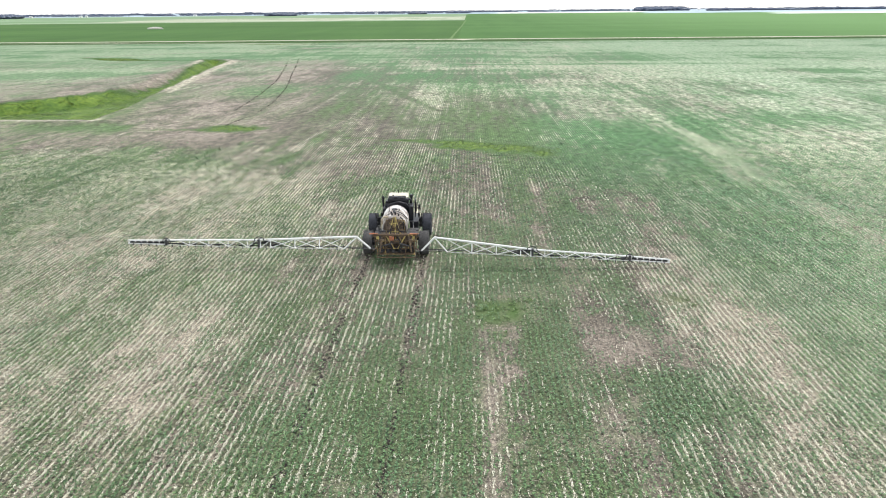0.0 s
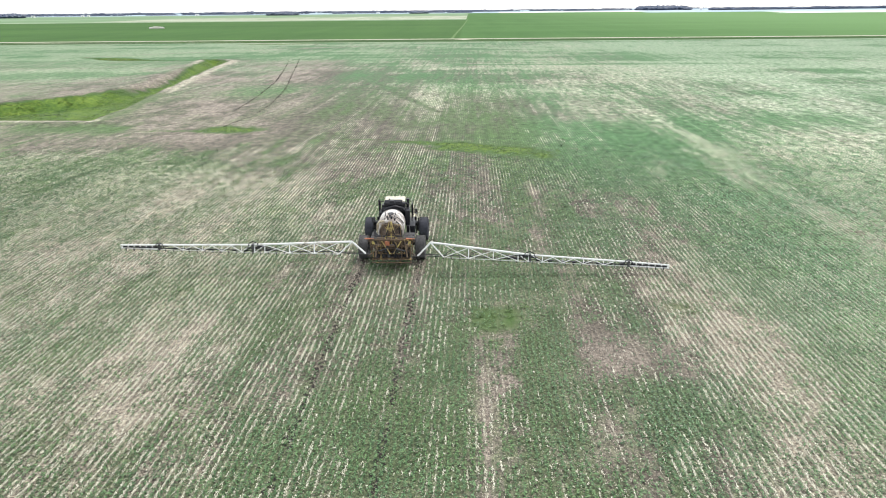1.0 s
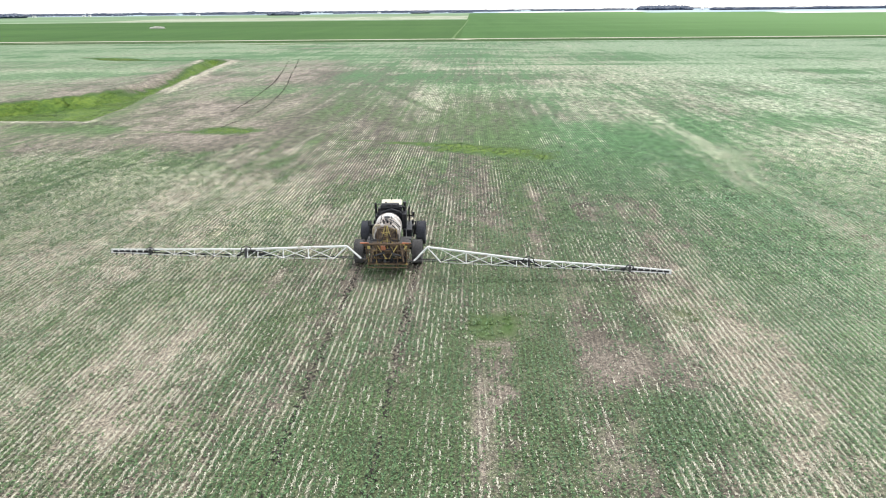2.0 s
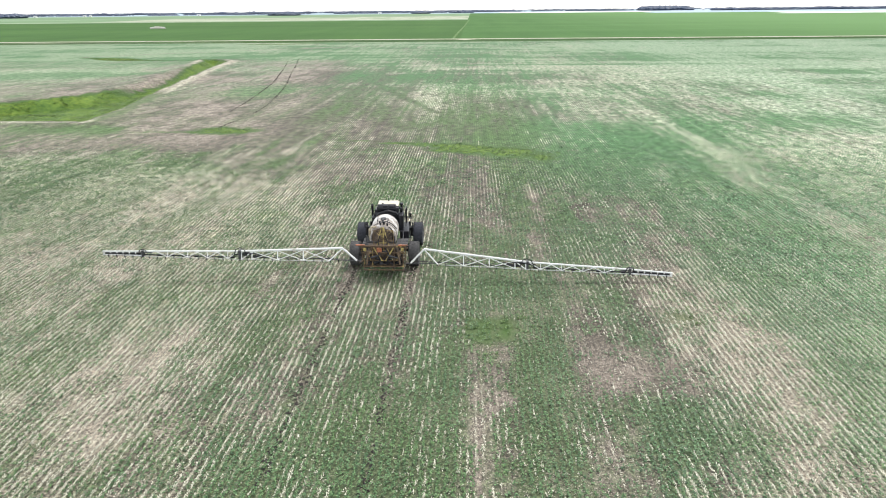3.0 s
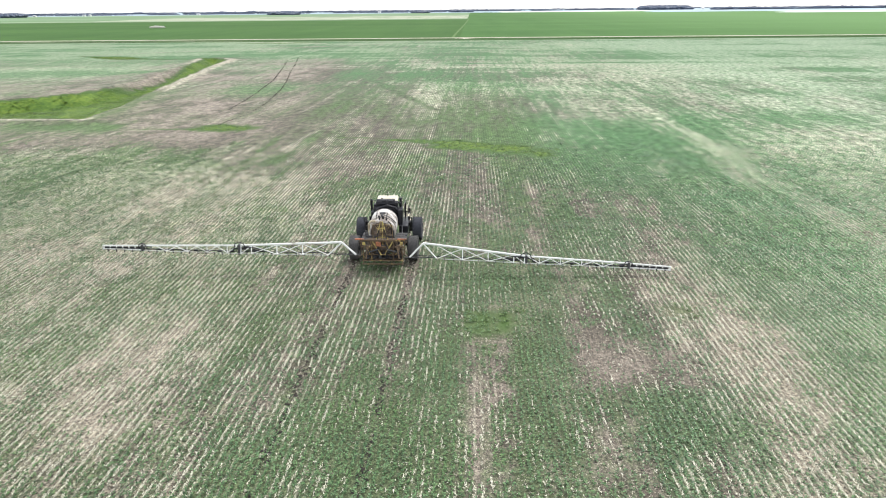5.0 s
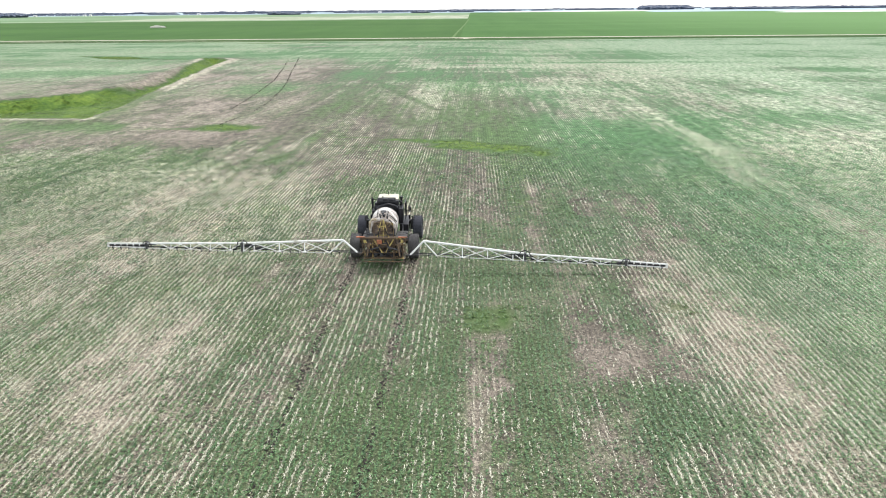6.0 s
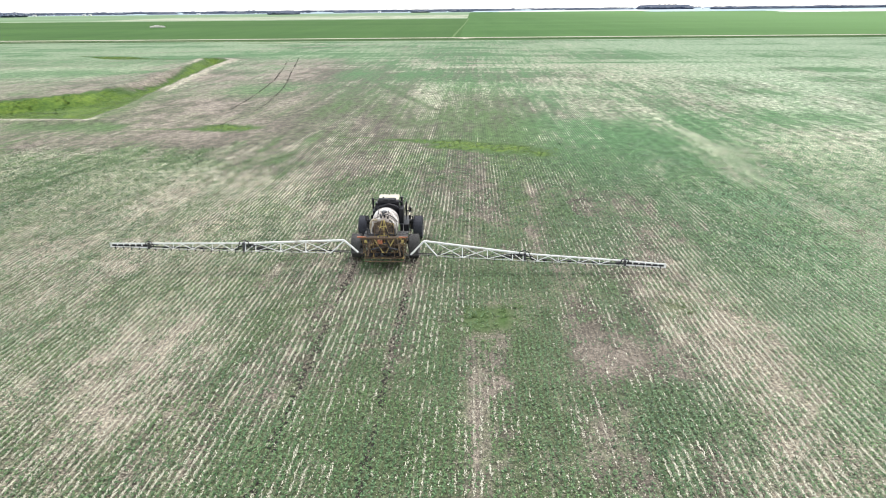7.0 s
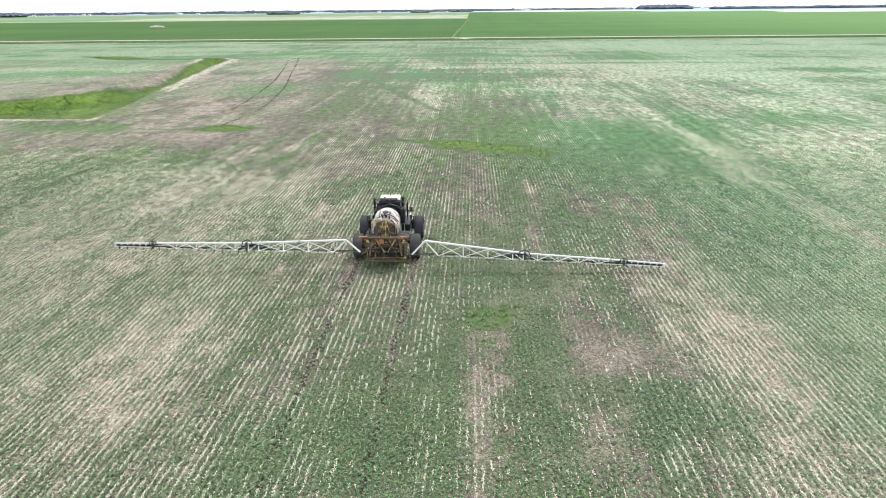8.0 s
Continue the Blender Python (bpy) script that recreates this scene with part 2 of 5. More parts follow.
TANK_BACK = painted("mud_caked_tank_end", (0.17, 0.125, 0.095), (0.055, 0.042, 0.033), 0.6, 0.6, 0.0, 2.6)
ROOF = painted("cream_cab_roof", (0.6, 0.55, 0.43), (0.4, 0.36, 0.28), 0.3, 0.35)
OCHRE = painted("ochre_frame_paint", (0.5, 0.36, 0.12), (0.09, 0.06, 0.038), 0.85, 0.55, 0.0, 3.0)
YELLOW = painted("yellow_mast_paint", (0.5, 0.4, 0.13), (0.24, 0.17, 0.07), 0.55, 0.5, 0.0, 3.0)
RED = painted("orange_red_paint", (0.46, 0.14, 0.06), (0.2, 0.1, 0.06), 0.6, 0.45)
BLACK = make_plain("black_machine_paint", (0.004, 0.004, 0.006), (0.018, 0.018, 0.024), 3.0, 0.4, 0.0, 0.35)
STEEL = make_plain("dark_grey_steel", (0.03, 0.03, 0.033), (0.1, 0.1, 0.105), 4.0, 0.55, 0.2, 0.35)
RUBBER = make_plain("dusty_tyre_rubber", (0.03, 0.031, 0.038), (0.07, 0.072, 0.088), 2.5, 0.85, 0.0, 0.3)
DUSTY = make_plain("dust_covered_rubber", (0.04, 0.039, 0.04), (0.125, 0.121, 0.118), 2.0, 0.9, 0.0, 0.2)
CREAM = painted("cream_plastic", (0.62, 0.55, 0.4), (0.3, 0.24, 0.17), 0.5, 0.5)
PIPE = painted("pale_boom_pipe", (0.66, 0.66, 0.65), (0.3, 0.27, 0.24), 0.4, 0.4)
GLASS = make_plain("dark_cab_glass", (0.01, 0.012, 0.016), (0.016, 0.018, 0.024), 1.0, 0.08)
MUD = painted("mud_caked_steel", (0.06, 0.044, 0.032), (0.19, 0.13, 0.08), 0.5, 0.7, 0.0, 4.0)
MIRROR = make_plain("mirror_face", (0.8, 0.8, 0.82), (0.85, 0.85, 0.86), 1.0, 0.03, 1.0)
WALL = make_plain("white_farm_wall", (0.7, 0.7, 0.68), (0.8, 0.8, 0.79), 0.5, 0.7)
GREY_ROOF = make_plain("grey_sheet_roof", (0.3, 0.32, 0.35), (0.5, 0.52, 0.55), 0.5, 0.5)


# ---- builders ----
def part(name, bm, material, parent=None, label="", smooth=False):
    """Links a bmesh as one mesh object under a thing or a part."""
    me = bpy.data.meshes.new(name)
    bm.normal_update()
    bm.to_mesh(me)
    bm.free()
    if smooth:
        me.shade_smooth()
    for m in material if isinstance(material, (list, tuple)) else [material]:
        me.materials.append(m)
    ob = new(name, me)
    if parent is not None:
        ob.parent = parent
    if label:
        tagged(ob, label)
    return ob


def soup(name, verts, material, kind="stuff"):
    """One mesh from arrays: verts (n, k, 3) of n faces with k corners each."""
    n, k = verts.shape[:2]
    me = bpy.data.meshes.new(name)
    me.vertices.add(n * k)
    me.vertices.foreach_set("co", verts.astype(np.float32).ravel())
    me.loops.add(n * k)
    me.loops.foreach_set("vertex_index", np.arange(n * k, dtype=np.int32))
    me.polygons.add(n)
    me.polygons.foreach_set("loop_start", np.arange(0, n * k, k, dtype=np.int32))
    me.update(calc_edges=True)
    me.materials.append(material)
    return tagged(new(name, me), kind=kind)


def box(bm, lo, hi, bevel=0.0, m=None):
    c, s = (Vector(lo) + Vector(hi)) / 2, Vector(hi) - Vector(lo)
    mat = (m or Matrix()) @ Matrix.Translation(c) @ Matrix.Diagonal((*s, 1))
    vs = bmesh.ops.create_cube(bm, size=1.0, matrix=mat)["verts"]
    if bevel:
        es = {e for v in vs for e in v.link_edges}
        bmesh.ops.bevel(bm, geom=list(es), offset=bevel, segments=2, affect="EDGES", profile=0.5)


def tube(bm, a, b, r, n=8, r2=None, caps=True):
    a, b = Vector(a), Vector(b)
    d = b - a
    m = Matrix.Translation((a + b) / 2) @ d.to_track_quat("Z", "Y").to_matrix().to_4x4()
    bmesh.ops.create_cone(bm, cap_ends=caps, segments=n, radius1=r, radius2=r if r2 is None else r2, depth=d.length, matrix=m)


def bar(bm, a, b, w, h):
    """A square bar from a to b, w wide and h high, with chamfered edges."""
    a, b = Vector(a), Vector(b)
    d = b - a
    m = Matrix.Translation((a + b) / 2) @ d.to_track_quat("Y", "Z").to_matrix().to_4x4()
    c = 0.18 * min(w, h)
    ring = [(-w / 2 + c, -h / 2), (w / 2 - c, -h / 2), (w / 2, -h / 2 + c), (w / 2, h / 2 - c), (w / 2 - c, h / 2), (-w / 2 + c, h / 2), (-w / 2, h / 2 - c), (-w / 2, -h / 2 + c)]
    ends = [[bm.verts.new(m @ Vector((x, s * d.length / 2, z))) for x, z in ring] for s in (-1, 1)]
    for i in range(8):
        j = (i + 1) % 8
        bm.faces.new((ends[0][i], ends[0][j], ends[1][j], ends[1][i]))
    bm.faces.new(ends[0][::-1]), bm.faces.new(ends[1])


def hose(bm, pts, r, n=6):
    """One bent tube through the points."""
    pts = [Vector(p) for p in pts]
    prev, side = None, None
    for i, p in enumerate(pts):
        d = (pts[min(i + 1, len(pts) - 1)] - pts[max(i - 1, 0)]).normalized()
        if side is None:
            side = d.orthogonal()
        side = (side - d * side.dot(d)).normalized()
        up = d.cross(side)
        ring = [bm.verts.new(p + (side * math.cos(2 * math.pi * k / n) + up * math.sin(2 * math.pi * k / n)) * r) for k in range(n)]
        if prev:
            for k in range(n):
                bm.faces.new((prev[k], prev[(k + 1) % n], ring[(k + 1) % n], ring[k]))
        else:
            bm.faces.new(ring[::-1])
        prev = ring
    bm.faces.new(prev)


def lathe(bm, profile, n, m):
    """Turns (radius, along) pairs round the z axis of m."""
    rings = [[bm.verts.new(m @ Vector((r * math.cos(2 * math.pi * i / n), r * math.sin(2 * math.pi * i / n), z))) for i in range(n)] for r, z in profile]
    for a, b in zip(rings, rings[1:]):
        for i in range(n):
            bm.faces.new((a[i], a[(i + 1) % n], b[(i + 1) % n], b[i]))
    return rings


# ---- cover of the field ----
LATTICE = [np.random.RandomState(11 + k).rand(256, 256) for k in range(10)]


def value_noise(x, y, k):
    xi, yi = np.floor(x).astype(int), np.floor(y).astype(int)
    fx, fy = x - xi, y - yi
    fx, fy = fx * fx * (3 - 2 * fx), fy * fy * (3 - 2 * fy)
    g = LATTICE[k]
    a, b = g[xi % 256, yi % 256], g[(xi + 1) % 256, yi % 256]
    c, d = g[xi % 256, (yi + 1) % 256], g[(xi + 1) % 256, (yi + 1) % 256]
    return (a * (1 - fx) + b * fx) * (1 - fy) + (c * (1 - fx) + d * fx) * fy


def fbm(x, y, k):
    return 0.5 * value_noise(x, y, k) + 0.3 * value_noise(x * 2.1 + 7, y * 2.1 + 3, k) + 0.2 * value_noise(x * 4.3 + 1, y * 4.3 + 9, k)


def smooth(v, lo, hi):
    t = np.clip((v - lo) / (hi - lo), 0, 1)
    return t * t * (3 - 2 * t)


# patches: x, y, half width, half length along the rows, strength
GREENER_FAR = [(-5.5, 24, 4.5, 8, 0.35), (-20, 49, 4, 5, 0.2), (-58, 111, 8, 3, 0.45), (-110, 198, 22, 10, 0.6), (-30, 87, 12, 4, 0.25), (24.6, 75, 2.4, 40, 0.25), (21, 56, 3.4, 22, 0.14), (31.8, 90, 1.8, 30, 0.25),
               (21.5, 66, 3.5, 12, 0.2)]
PALER_FAR = [(28.4, 80, 0.9, 48, 1.0), (34.5, 79, 3, 6, 0.45), (29.5, 65, 2, 5, 0.3), (36, 62, 4, 12, 0.2), (17, 46, 2.6, 6, 0.25), (15.4, 56, 1.6, 4, 0.3), (16, 41, 3, 4, 0.35), (55, 103, 8, 2.5, 0.4), (-15, 50, 3, 4.5, 0.3), (-9, 68, 9, 14, 0.14),
             (-24, 66, 8, 8, 0.3), (-15, 62, 8, 9, 0.16), (20, 30, 5, 8, 0.35), (25, 42, 5, 10, 0.25), (22, 48, 5, 7, 0.3), (23, 58, 4, 5, 0.2), (-28, 70, 8, 13, 0.3), (-7.5, 36, 2.2, 4, 0.4),
             (-28, 80, 12, 7, 0.25), (-5, 54, 2.5, 10, 0.2)]
BROWN_A = [(-15.6, 45.3, 1.4, 1.8, 0.5), (-11.1, 38.5, 0.8, 1, 0.4), (-20.7, 39, 1.8, 1.6, 0.4), (1.2, 38.8, 0.6, 5.4, 0.8), (5.4, 38, 0.5, 1.9, 0.6), (11.9, 37.9, 1.2, 1.9, 0.5), (7.9, 45.8, 1.5, 1.8, 0.6), 
           (13.7, 32.1, 0.8, 1.3, 0.9), (16.2, 33.7, 0.7, 1.4, 0.7), (12.4, 29.8, 0.7, 0.8, 0.7), (1, 29.8, 0.7, 1.1, 0.6), (-4.7, 32.5, 0.4, 2, 0.4), (-4.3, 35.7, 0.5, 0.9, 0.5), (3.5, 32.2, 0.5, 1.6, 0.5),
           (10.7, 32, 0.8, 0.8, 0.5), (-13.7, 41.4, 0.8, 1, 0.5), (-13.4, 49.7, 1, 1.4, 0.4)]
BROWN_B = [(0.8, 45.5, 0.5, 3.4, 0.7), (2, 47.9, 0.6, 3, 0.7), (3.8, 50, 0.5, 0.8, 0.5), (6.3, 46.9, 1.4, 2.5, 0.7), (4, 42.6, 0.5, 1, 0.6), (13.6, 50.4, 1, 2.2, 0.4), (13.4, 47.4, 0.8, 1.2, 0.5), (13.9, 57.6, 0.8, 1.2, 0.5),
           (-4.6, 38.6, 0.5, 0.7, 0.4), (-3.1, 41, 0.6, 0.9, 0.5), (1, 78.2, 1.3, 3.5, 0.5), (5.9, 75.5, 0.9, 3.1, 0.6), (3.7, 68, 0.8, 3.1, 0.55),
           (5.4, 66.2, 0.5, 2.3, 0.55), (5.3, 61.7, 0.5, 3.4, 0.7), (1.8, 69.1, 1, 3.3, 0.4)]
BROWN_C = [(1.4, 62.1, 1, 2.5, 0.4), (17.3, 80.4, 1.2, 3.3, 0.6), (13.2, 71.3, 1.4, 3.7, 0.4), (15.3, 71, 1, 1.8, 0.5), (13.5, 65, 0.9, 2.1, 0.7), (12.6, 60.8, 0.8, 1.3, 0.6), (16.3, 66.3, 1, 1.4, 0.7), (15.8, 62.8, 0.9, 1.5, 0.6),
           (11.9, 58.5, 0.9, 1.4, 0.7), (13.5, 59.1, 0.5, 1.2, 0.6), (6.2, 57.7, 0.7, 0.7, 0.6), (8.2, 58, 0.5, 0.7, 0.5), (2.7, 60.5, 1.2, 0.9, 0.4), (-10.6, 69.8, 1.1, 1.4, 0.5), (-12.9, 67.2, 1, 1, 0.4), (-26.2, 75.7, 1.9, 2.4, 0.4),
           (12.5, 93.5, 1.5, 2.3, 0.5), (15.1, 88.2, 1.2, 3.2, 0.6), (1.1, 92, 1.3, 4.5, 0.5)]
BROWN_D = [(1.5, 46.6, 0.8, 3.4, 0.6), (1.5, 41.4, 0.9, 3, 0.7), (7.9, 46.2, 1.4, 3, 0.4), (5.3, 38.8, 0.8, 0.8, 0.5), (10.6, 40, 0.8, 0.9, 0.5), (12.9, 40.2, 0.9, 1, 0.5), (-14.1, 46.7, 2.7, 3.2, 0.4), (-15.2, 42.1, 1.6, 1.6, 0.3), (5.5, 88.8, 1.6, 2.7, 0.4), (-13.3, 82.2, 3.8, 4, 0.4), (12.7, 26.6, 0.9, 1.4, 0.6)]
GREENER_A = [(19, 44.9, 1.6, 7.9, 0.3), (2.4, 29.5, 0.9, 1.4, 0.35), (-5.4, 31.9, 1.6, 2.9, 0.4), (-14, 30.7, 1.2, 1.8, 0.25), (3.1, 43.5, 1.6, 5.1, 0.25), (10, 42.9, 1.6, 1.9, 0.25), (18.9, 56.7, 2.8, 5.7, 0.3), (-3.5, 39.3, 1.1, 1.4, 0.4),
             (-1.2, 44.5, 1.3, 3.2, 0.3), (21.9, 60.2, 3.1, 4.5, 0.3), (2.4, 63.1, 0.6, 3.1, 0.3), (7.8, 66.6, 1.4, 3.8, 0.4), (7.4, 74, 1.1, 3.6, 0.3), (4.3, 74.7, 0.9, 2.9, 0.25), (19.3, 77.1, 3.6, 4.8, 0.25), (20.7, 98.6, 4, 8.9, 0.3),
             (-0.9, 63, 0.9, 3.1, 0.3), (-6, 58.5, 1.1, 1.1, 0.25)]
GREENER_B = [(12.5, 42, 4, 4.5, 0.16), (-2.6, 40, 2.2, 3, 0.35), (-7.2, 38.6, 1.8, 2.5, 0.3), (2.5, 57, 3.2, 4, 0.25), (3.5, 46.5, 1.3, 4, 0.2), (7, 101.8, 3.9, 6, 0.2), (-25.6, 37.6, 1.9, 3.3, 0.25), (-7.6, 30.1, 2.1, 4.4, 0.3), (11.5, 28.1, 1.4, 3.9, 0.3), (15.3, 85, 5.9, 8.5, 0.3), (-40.3, 79.6, 2.9, 5.7, 0.25), (-20.6, 90.2, 1.7, 3.6, 0.25)]
PALER_A = [(15.7, 44.1, 2.5, 4, 0.45), (-31.6, 58.2, 2.4, 3.8, 0.3), (-19.9, 37, 1.4, 2.8, 0.3), (-9.7, 33.8, 2.1, 1.5, 0.2), (-15.4, 52.9, 4.2, 6.1, 0.25), (12.3, 50.2, 2, 4.4, 0.3), (17, 52.7, 2.1, 3.8, 0.35), (-10, 49.4, 3.1, 3.2, 0.25),
           (-22.1, 51.8, 2.2, 3.8, 0.3), (-17.2, 71.4, 3.4, 3.9, 0.25), (14.9, 60.1, 1.1, 1.6, 0.35), (-29.9, 84.3, 3.1, 3.5, 0.3), (7.7, 24.9, 2.1, 3.2, 0.3), (17.5, 29.1, 1.7, 3.1, 0.35), (11.2, 56.3, 2.6, 5, 0.2)]
PALER_B = [(15.1, 44.3, 1.4, 1.5, 0.45), (16.4, 43.3, 1.2, 1.4, 0.45), (14.5, 39.2, 0.9, 1, 0.5), (12.6, 44.5, 1.1, 2.2, 0.25), (-14.3, 41.3, 2.6, 2.2, 0.25), (1.4, 41, 0.9, 4, 0.3), (4, 192, 24, 13, 0.35), (14.5, 40.2, 3.0, 2.4, 0.75), (-18.5, 45, 3.5, 4, 0.55), (11.5, 38.4, 1.6, 1.4, 0.5), (16.5, 44, 2.2, 3.0, 0.25), (-26.5, 50.9, 3.7, 4.2, 0.3)]
GREENER_C = [(18.9, 49.1, 1.1, 5.3, 0.3), (8.4, 42, 1.3, 2.6, 0.25), (15.6, 41.1, 0.6, 0.9, 0.3), (4.6, 161.4, 7.9, 6.8, 0.35), (11.8, 110.4, 9.1, 10.2, 0.25), (17.8, 98.5, 5.9, 15, 0.2), (32.9, 111.2, 4.6, 9.1, 0.45), (48.6, 117.4, 10.8, 6.9, 0.5), (91.2, 210.7, 7.9, 38.1, 0.35), (94.5, 189.2, 5.6, 11, 0.3), (-36.3, 257, 11, 29.3, 0.3),
             (-28.1, 189.5, 4.3, 11.3, 0.3), (-11.7, 187.7, 6.3, 7.4, 0.3), (-41.2, 156.7, 8.2, 10, 0.5), (-65.5, 262.9, 19.8, 21.4, 0.3), (-51.6, 110.1, 6.1, 4.6, 0.4), (-40.8, 80.7, 3.9, 5, 0.35), (-25.4, 64.8, 2.1, 1.6, 0.3), (56.8, 247.7, 7.1, 26.6, 0.25),
             (68.4, 219.5, 7, 13.2, 0.3), (57.4, 146.1, 4.4, 6.2, 0.25)]
PALER_C = [(-2.9, 216.1, 19.8, 8, 0.6), (23.9, 258, 10.4, 36.8, 0.35), (81.9, 293.2, 26.1, 58.4, 0.35), (143, 279.7, 8.3, 65.5, 0.6), (26.6, 186.2, 12.7, 25.5, 0.35), (44.1, 200.7, 10, 12.6, 0.35), (59.7, 199.6, 8.4, 12.4, 0.4), (65.1, 170.8, 7, 14.8, 0.45),
           (48.9, 135.9, 5.6, 6.4, 0.35), (19.8, 125.8, 5.2, 10.6, 0.4), (27.2, 124.1, 3.4, 8.8, 0.3), (-35.2, 285.5, 6.6, 21.8, 0.35), (-7.4, 142.2, 3.6, 20.5, 0.35), (-31.1, 81.8, 4.2, 4, 0.4), (-28.5, 71.7, 4.3, 5, 0.25), (-21.5, 70.9, 2.3, 7.2, 0.3),
           (40, 93.6, 6, 8.4, 0.3)]
BROWN_FAR = [(28.6, 86, 0.8, 15, 0.5), (35.2, 84, 1.6, 5, 0.35), (8.2, 192.5, 4.6, 17.2, 0.3), (28.8, 139.1, 2.9, 5.7, 0.5), (54.1, 205.2, 1.4, 7.9, 0.4), (63.3, 159.8, 3.9, 12.8, 0.5), (43.8, 107.6, 8.1, 6.2, 0.7), (-15.3, 116.8, 1.6, 5.1, 0.5), (-10.3, 90.8, 0.9, 2.1, 0.5), (-31.5, 133.6, 2.9, 8.8, 0.6),
             (13.2, 94.3, 1.2, 2.3, 0.4), (16, 78.3, 2.2, 3, 0.4), (-26.6, 73.4, 3.2, 1.8, 0.3)]
GREENER = GREENER_FAR + GREENER_A + GREENER_B + GREENER_C
PALER = PALER_FAR + PALER_A + PALER_B + PALER_C
BROWN = BROWN_A + BROWN_B + BROWN_C + BROWN_D + [(1.2, 25, 0.7, 6, 0.6)]
WEEDY = [(-33, 110, 6, 4, 1.4), (-42, 109, 6, 1.0, 0.7), (-1, 98, 4, 3.2, 1.4), (4.5, 95.4, 4.2, 4.2, 1.4), (-7.5, 100.8, 5.5, 1.2, 1.0), (-14, 102.5, 5, 0.8, 0.8), (8.6, 92.8, 2.2, 3, 1.2), (-3.5, 99.4, 4, 1.4, 1.0), (1.5, 96.6, 5, 1.6, 1.0), (-90, 350, 32, 9, 0.9), (2.2, 50.8, 3.4, 3.4, 0.5), (11.6, 51.6, 2.6, 2.6, 0.56), (1.5, 50, 1.6, 2.6, 0.3), (-4.8, 21.5, 1.6, 1.8, 0.45)]
DITCH = [(-170, 116), (-69.5, 116.7), (-61.6, 116.5), (-56.6, 116.4), (-57.6, 127), (-60.6, 143), (-64.1, 160.8), (-68.2, 182.5), (-74.1, 213.7), (-77.4, 238), (-83, 245), (-88.5, 246),
         (-84.5, 228), (-80.3, 200), (-76, 174), (-74.4, 160), (-77, 149), (-81, 142), (-85, 137), (-170, 126)]
DITCH_ARM = [(-84, 243.5), (-100, 243.8), (-112, 248), (-125, 253.5), (-139.6, 262.4)]
DIRT_EDGE = [(-139.6, 264), (-120, 281), (-84, 303), (-40, 330)]
RUTS = [[(-57.3, 248.1), (-53, 228.5), (-46, 194.4), (-40.6, 169.7), (-37.8, 154.7), (-34.9, 135.5), (-34.2, 123.7), (-34.9, 115.6), (-35.1, 112.6)], [(-58.3, 238.2), (-51.7, 208.3), (-44.6, 173.5), (-41.5, 152), (-39.7, 137.8), (-38.9, 128.1)]]

PASSES = [[(-26.8, 190.1), (-14, 150.9), (-5.1, 126.7)], [(-24, 144.4), (-22.4, 169.9), (-22.3, 235)], [(-23.1, 122.3), (-21.4, 155.9)]]


def patches(x, y, rows, wob):
    s = np.zeros_like(x)
    wob = np.clip(0.5 + 2.0 * (wob - 0.5), 0.03, 1.4)
    for px, py, rx, ry, a in rows:
        d = ((x - px) / rx) ** 2 + ((y - py) / ry) ** 2
        s += a * np.exp(-np.clip(d * (0.1 + 1.8 * wob), 0, 40))
    return s


def way_off(x, y, line):
    """Distance to a line of points, and how far along it."""
    best = np.full(x.shape, 1e9)
    for (ax, ay), (bx, by) in zip(line, line[1:]):
        dx, dy = bx - ax, by - ay
        t = np.clip(((x - ax) * dx + (y - ay) * dy) / (dx * dx + dy * dy), 0, 1)
        best = np.minimum(best, np.hypot(x - ax - t * dx, y - ay - t * dy))
    return best


def ditch_depth(x, y):
    """How far inside the ditch's outline a place lies, in metres; negative outside."""
    x = x + 0.8 * (value_noise(x / 5, y / 5, 6) - 0.5)
    odd = np.zeros(x.shape, bool)
    for (ax, ay), (bx, by) in zip(DITCH, DITCH[1:] + DITCH[:1]):
        odd ^= ((ay > y) != (by > y)) & (x < ax + (y - ay) * (bx - ax) / (by - ay + 1e-9))
    off = way_off(x, y, DITCH + DITCH[:1])
    return np.where(odd, off, -off)


def arm_half(x):
    return 0.9 + 4.6 * np.exp(-((x + 121) / 10) ** 2)


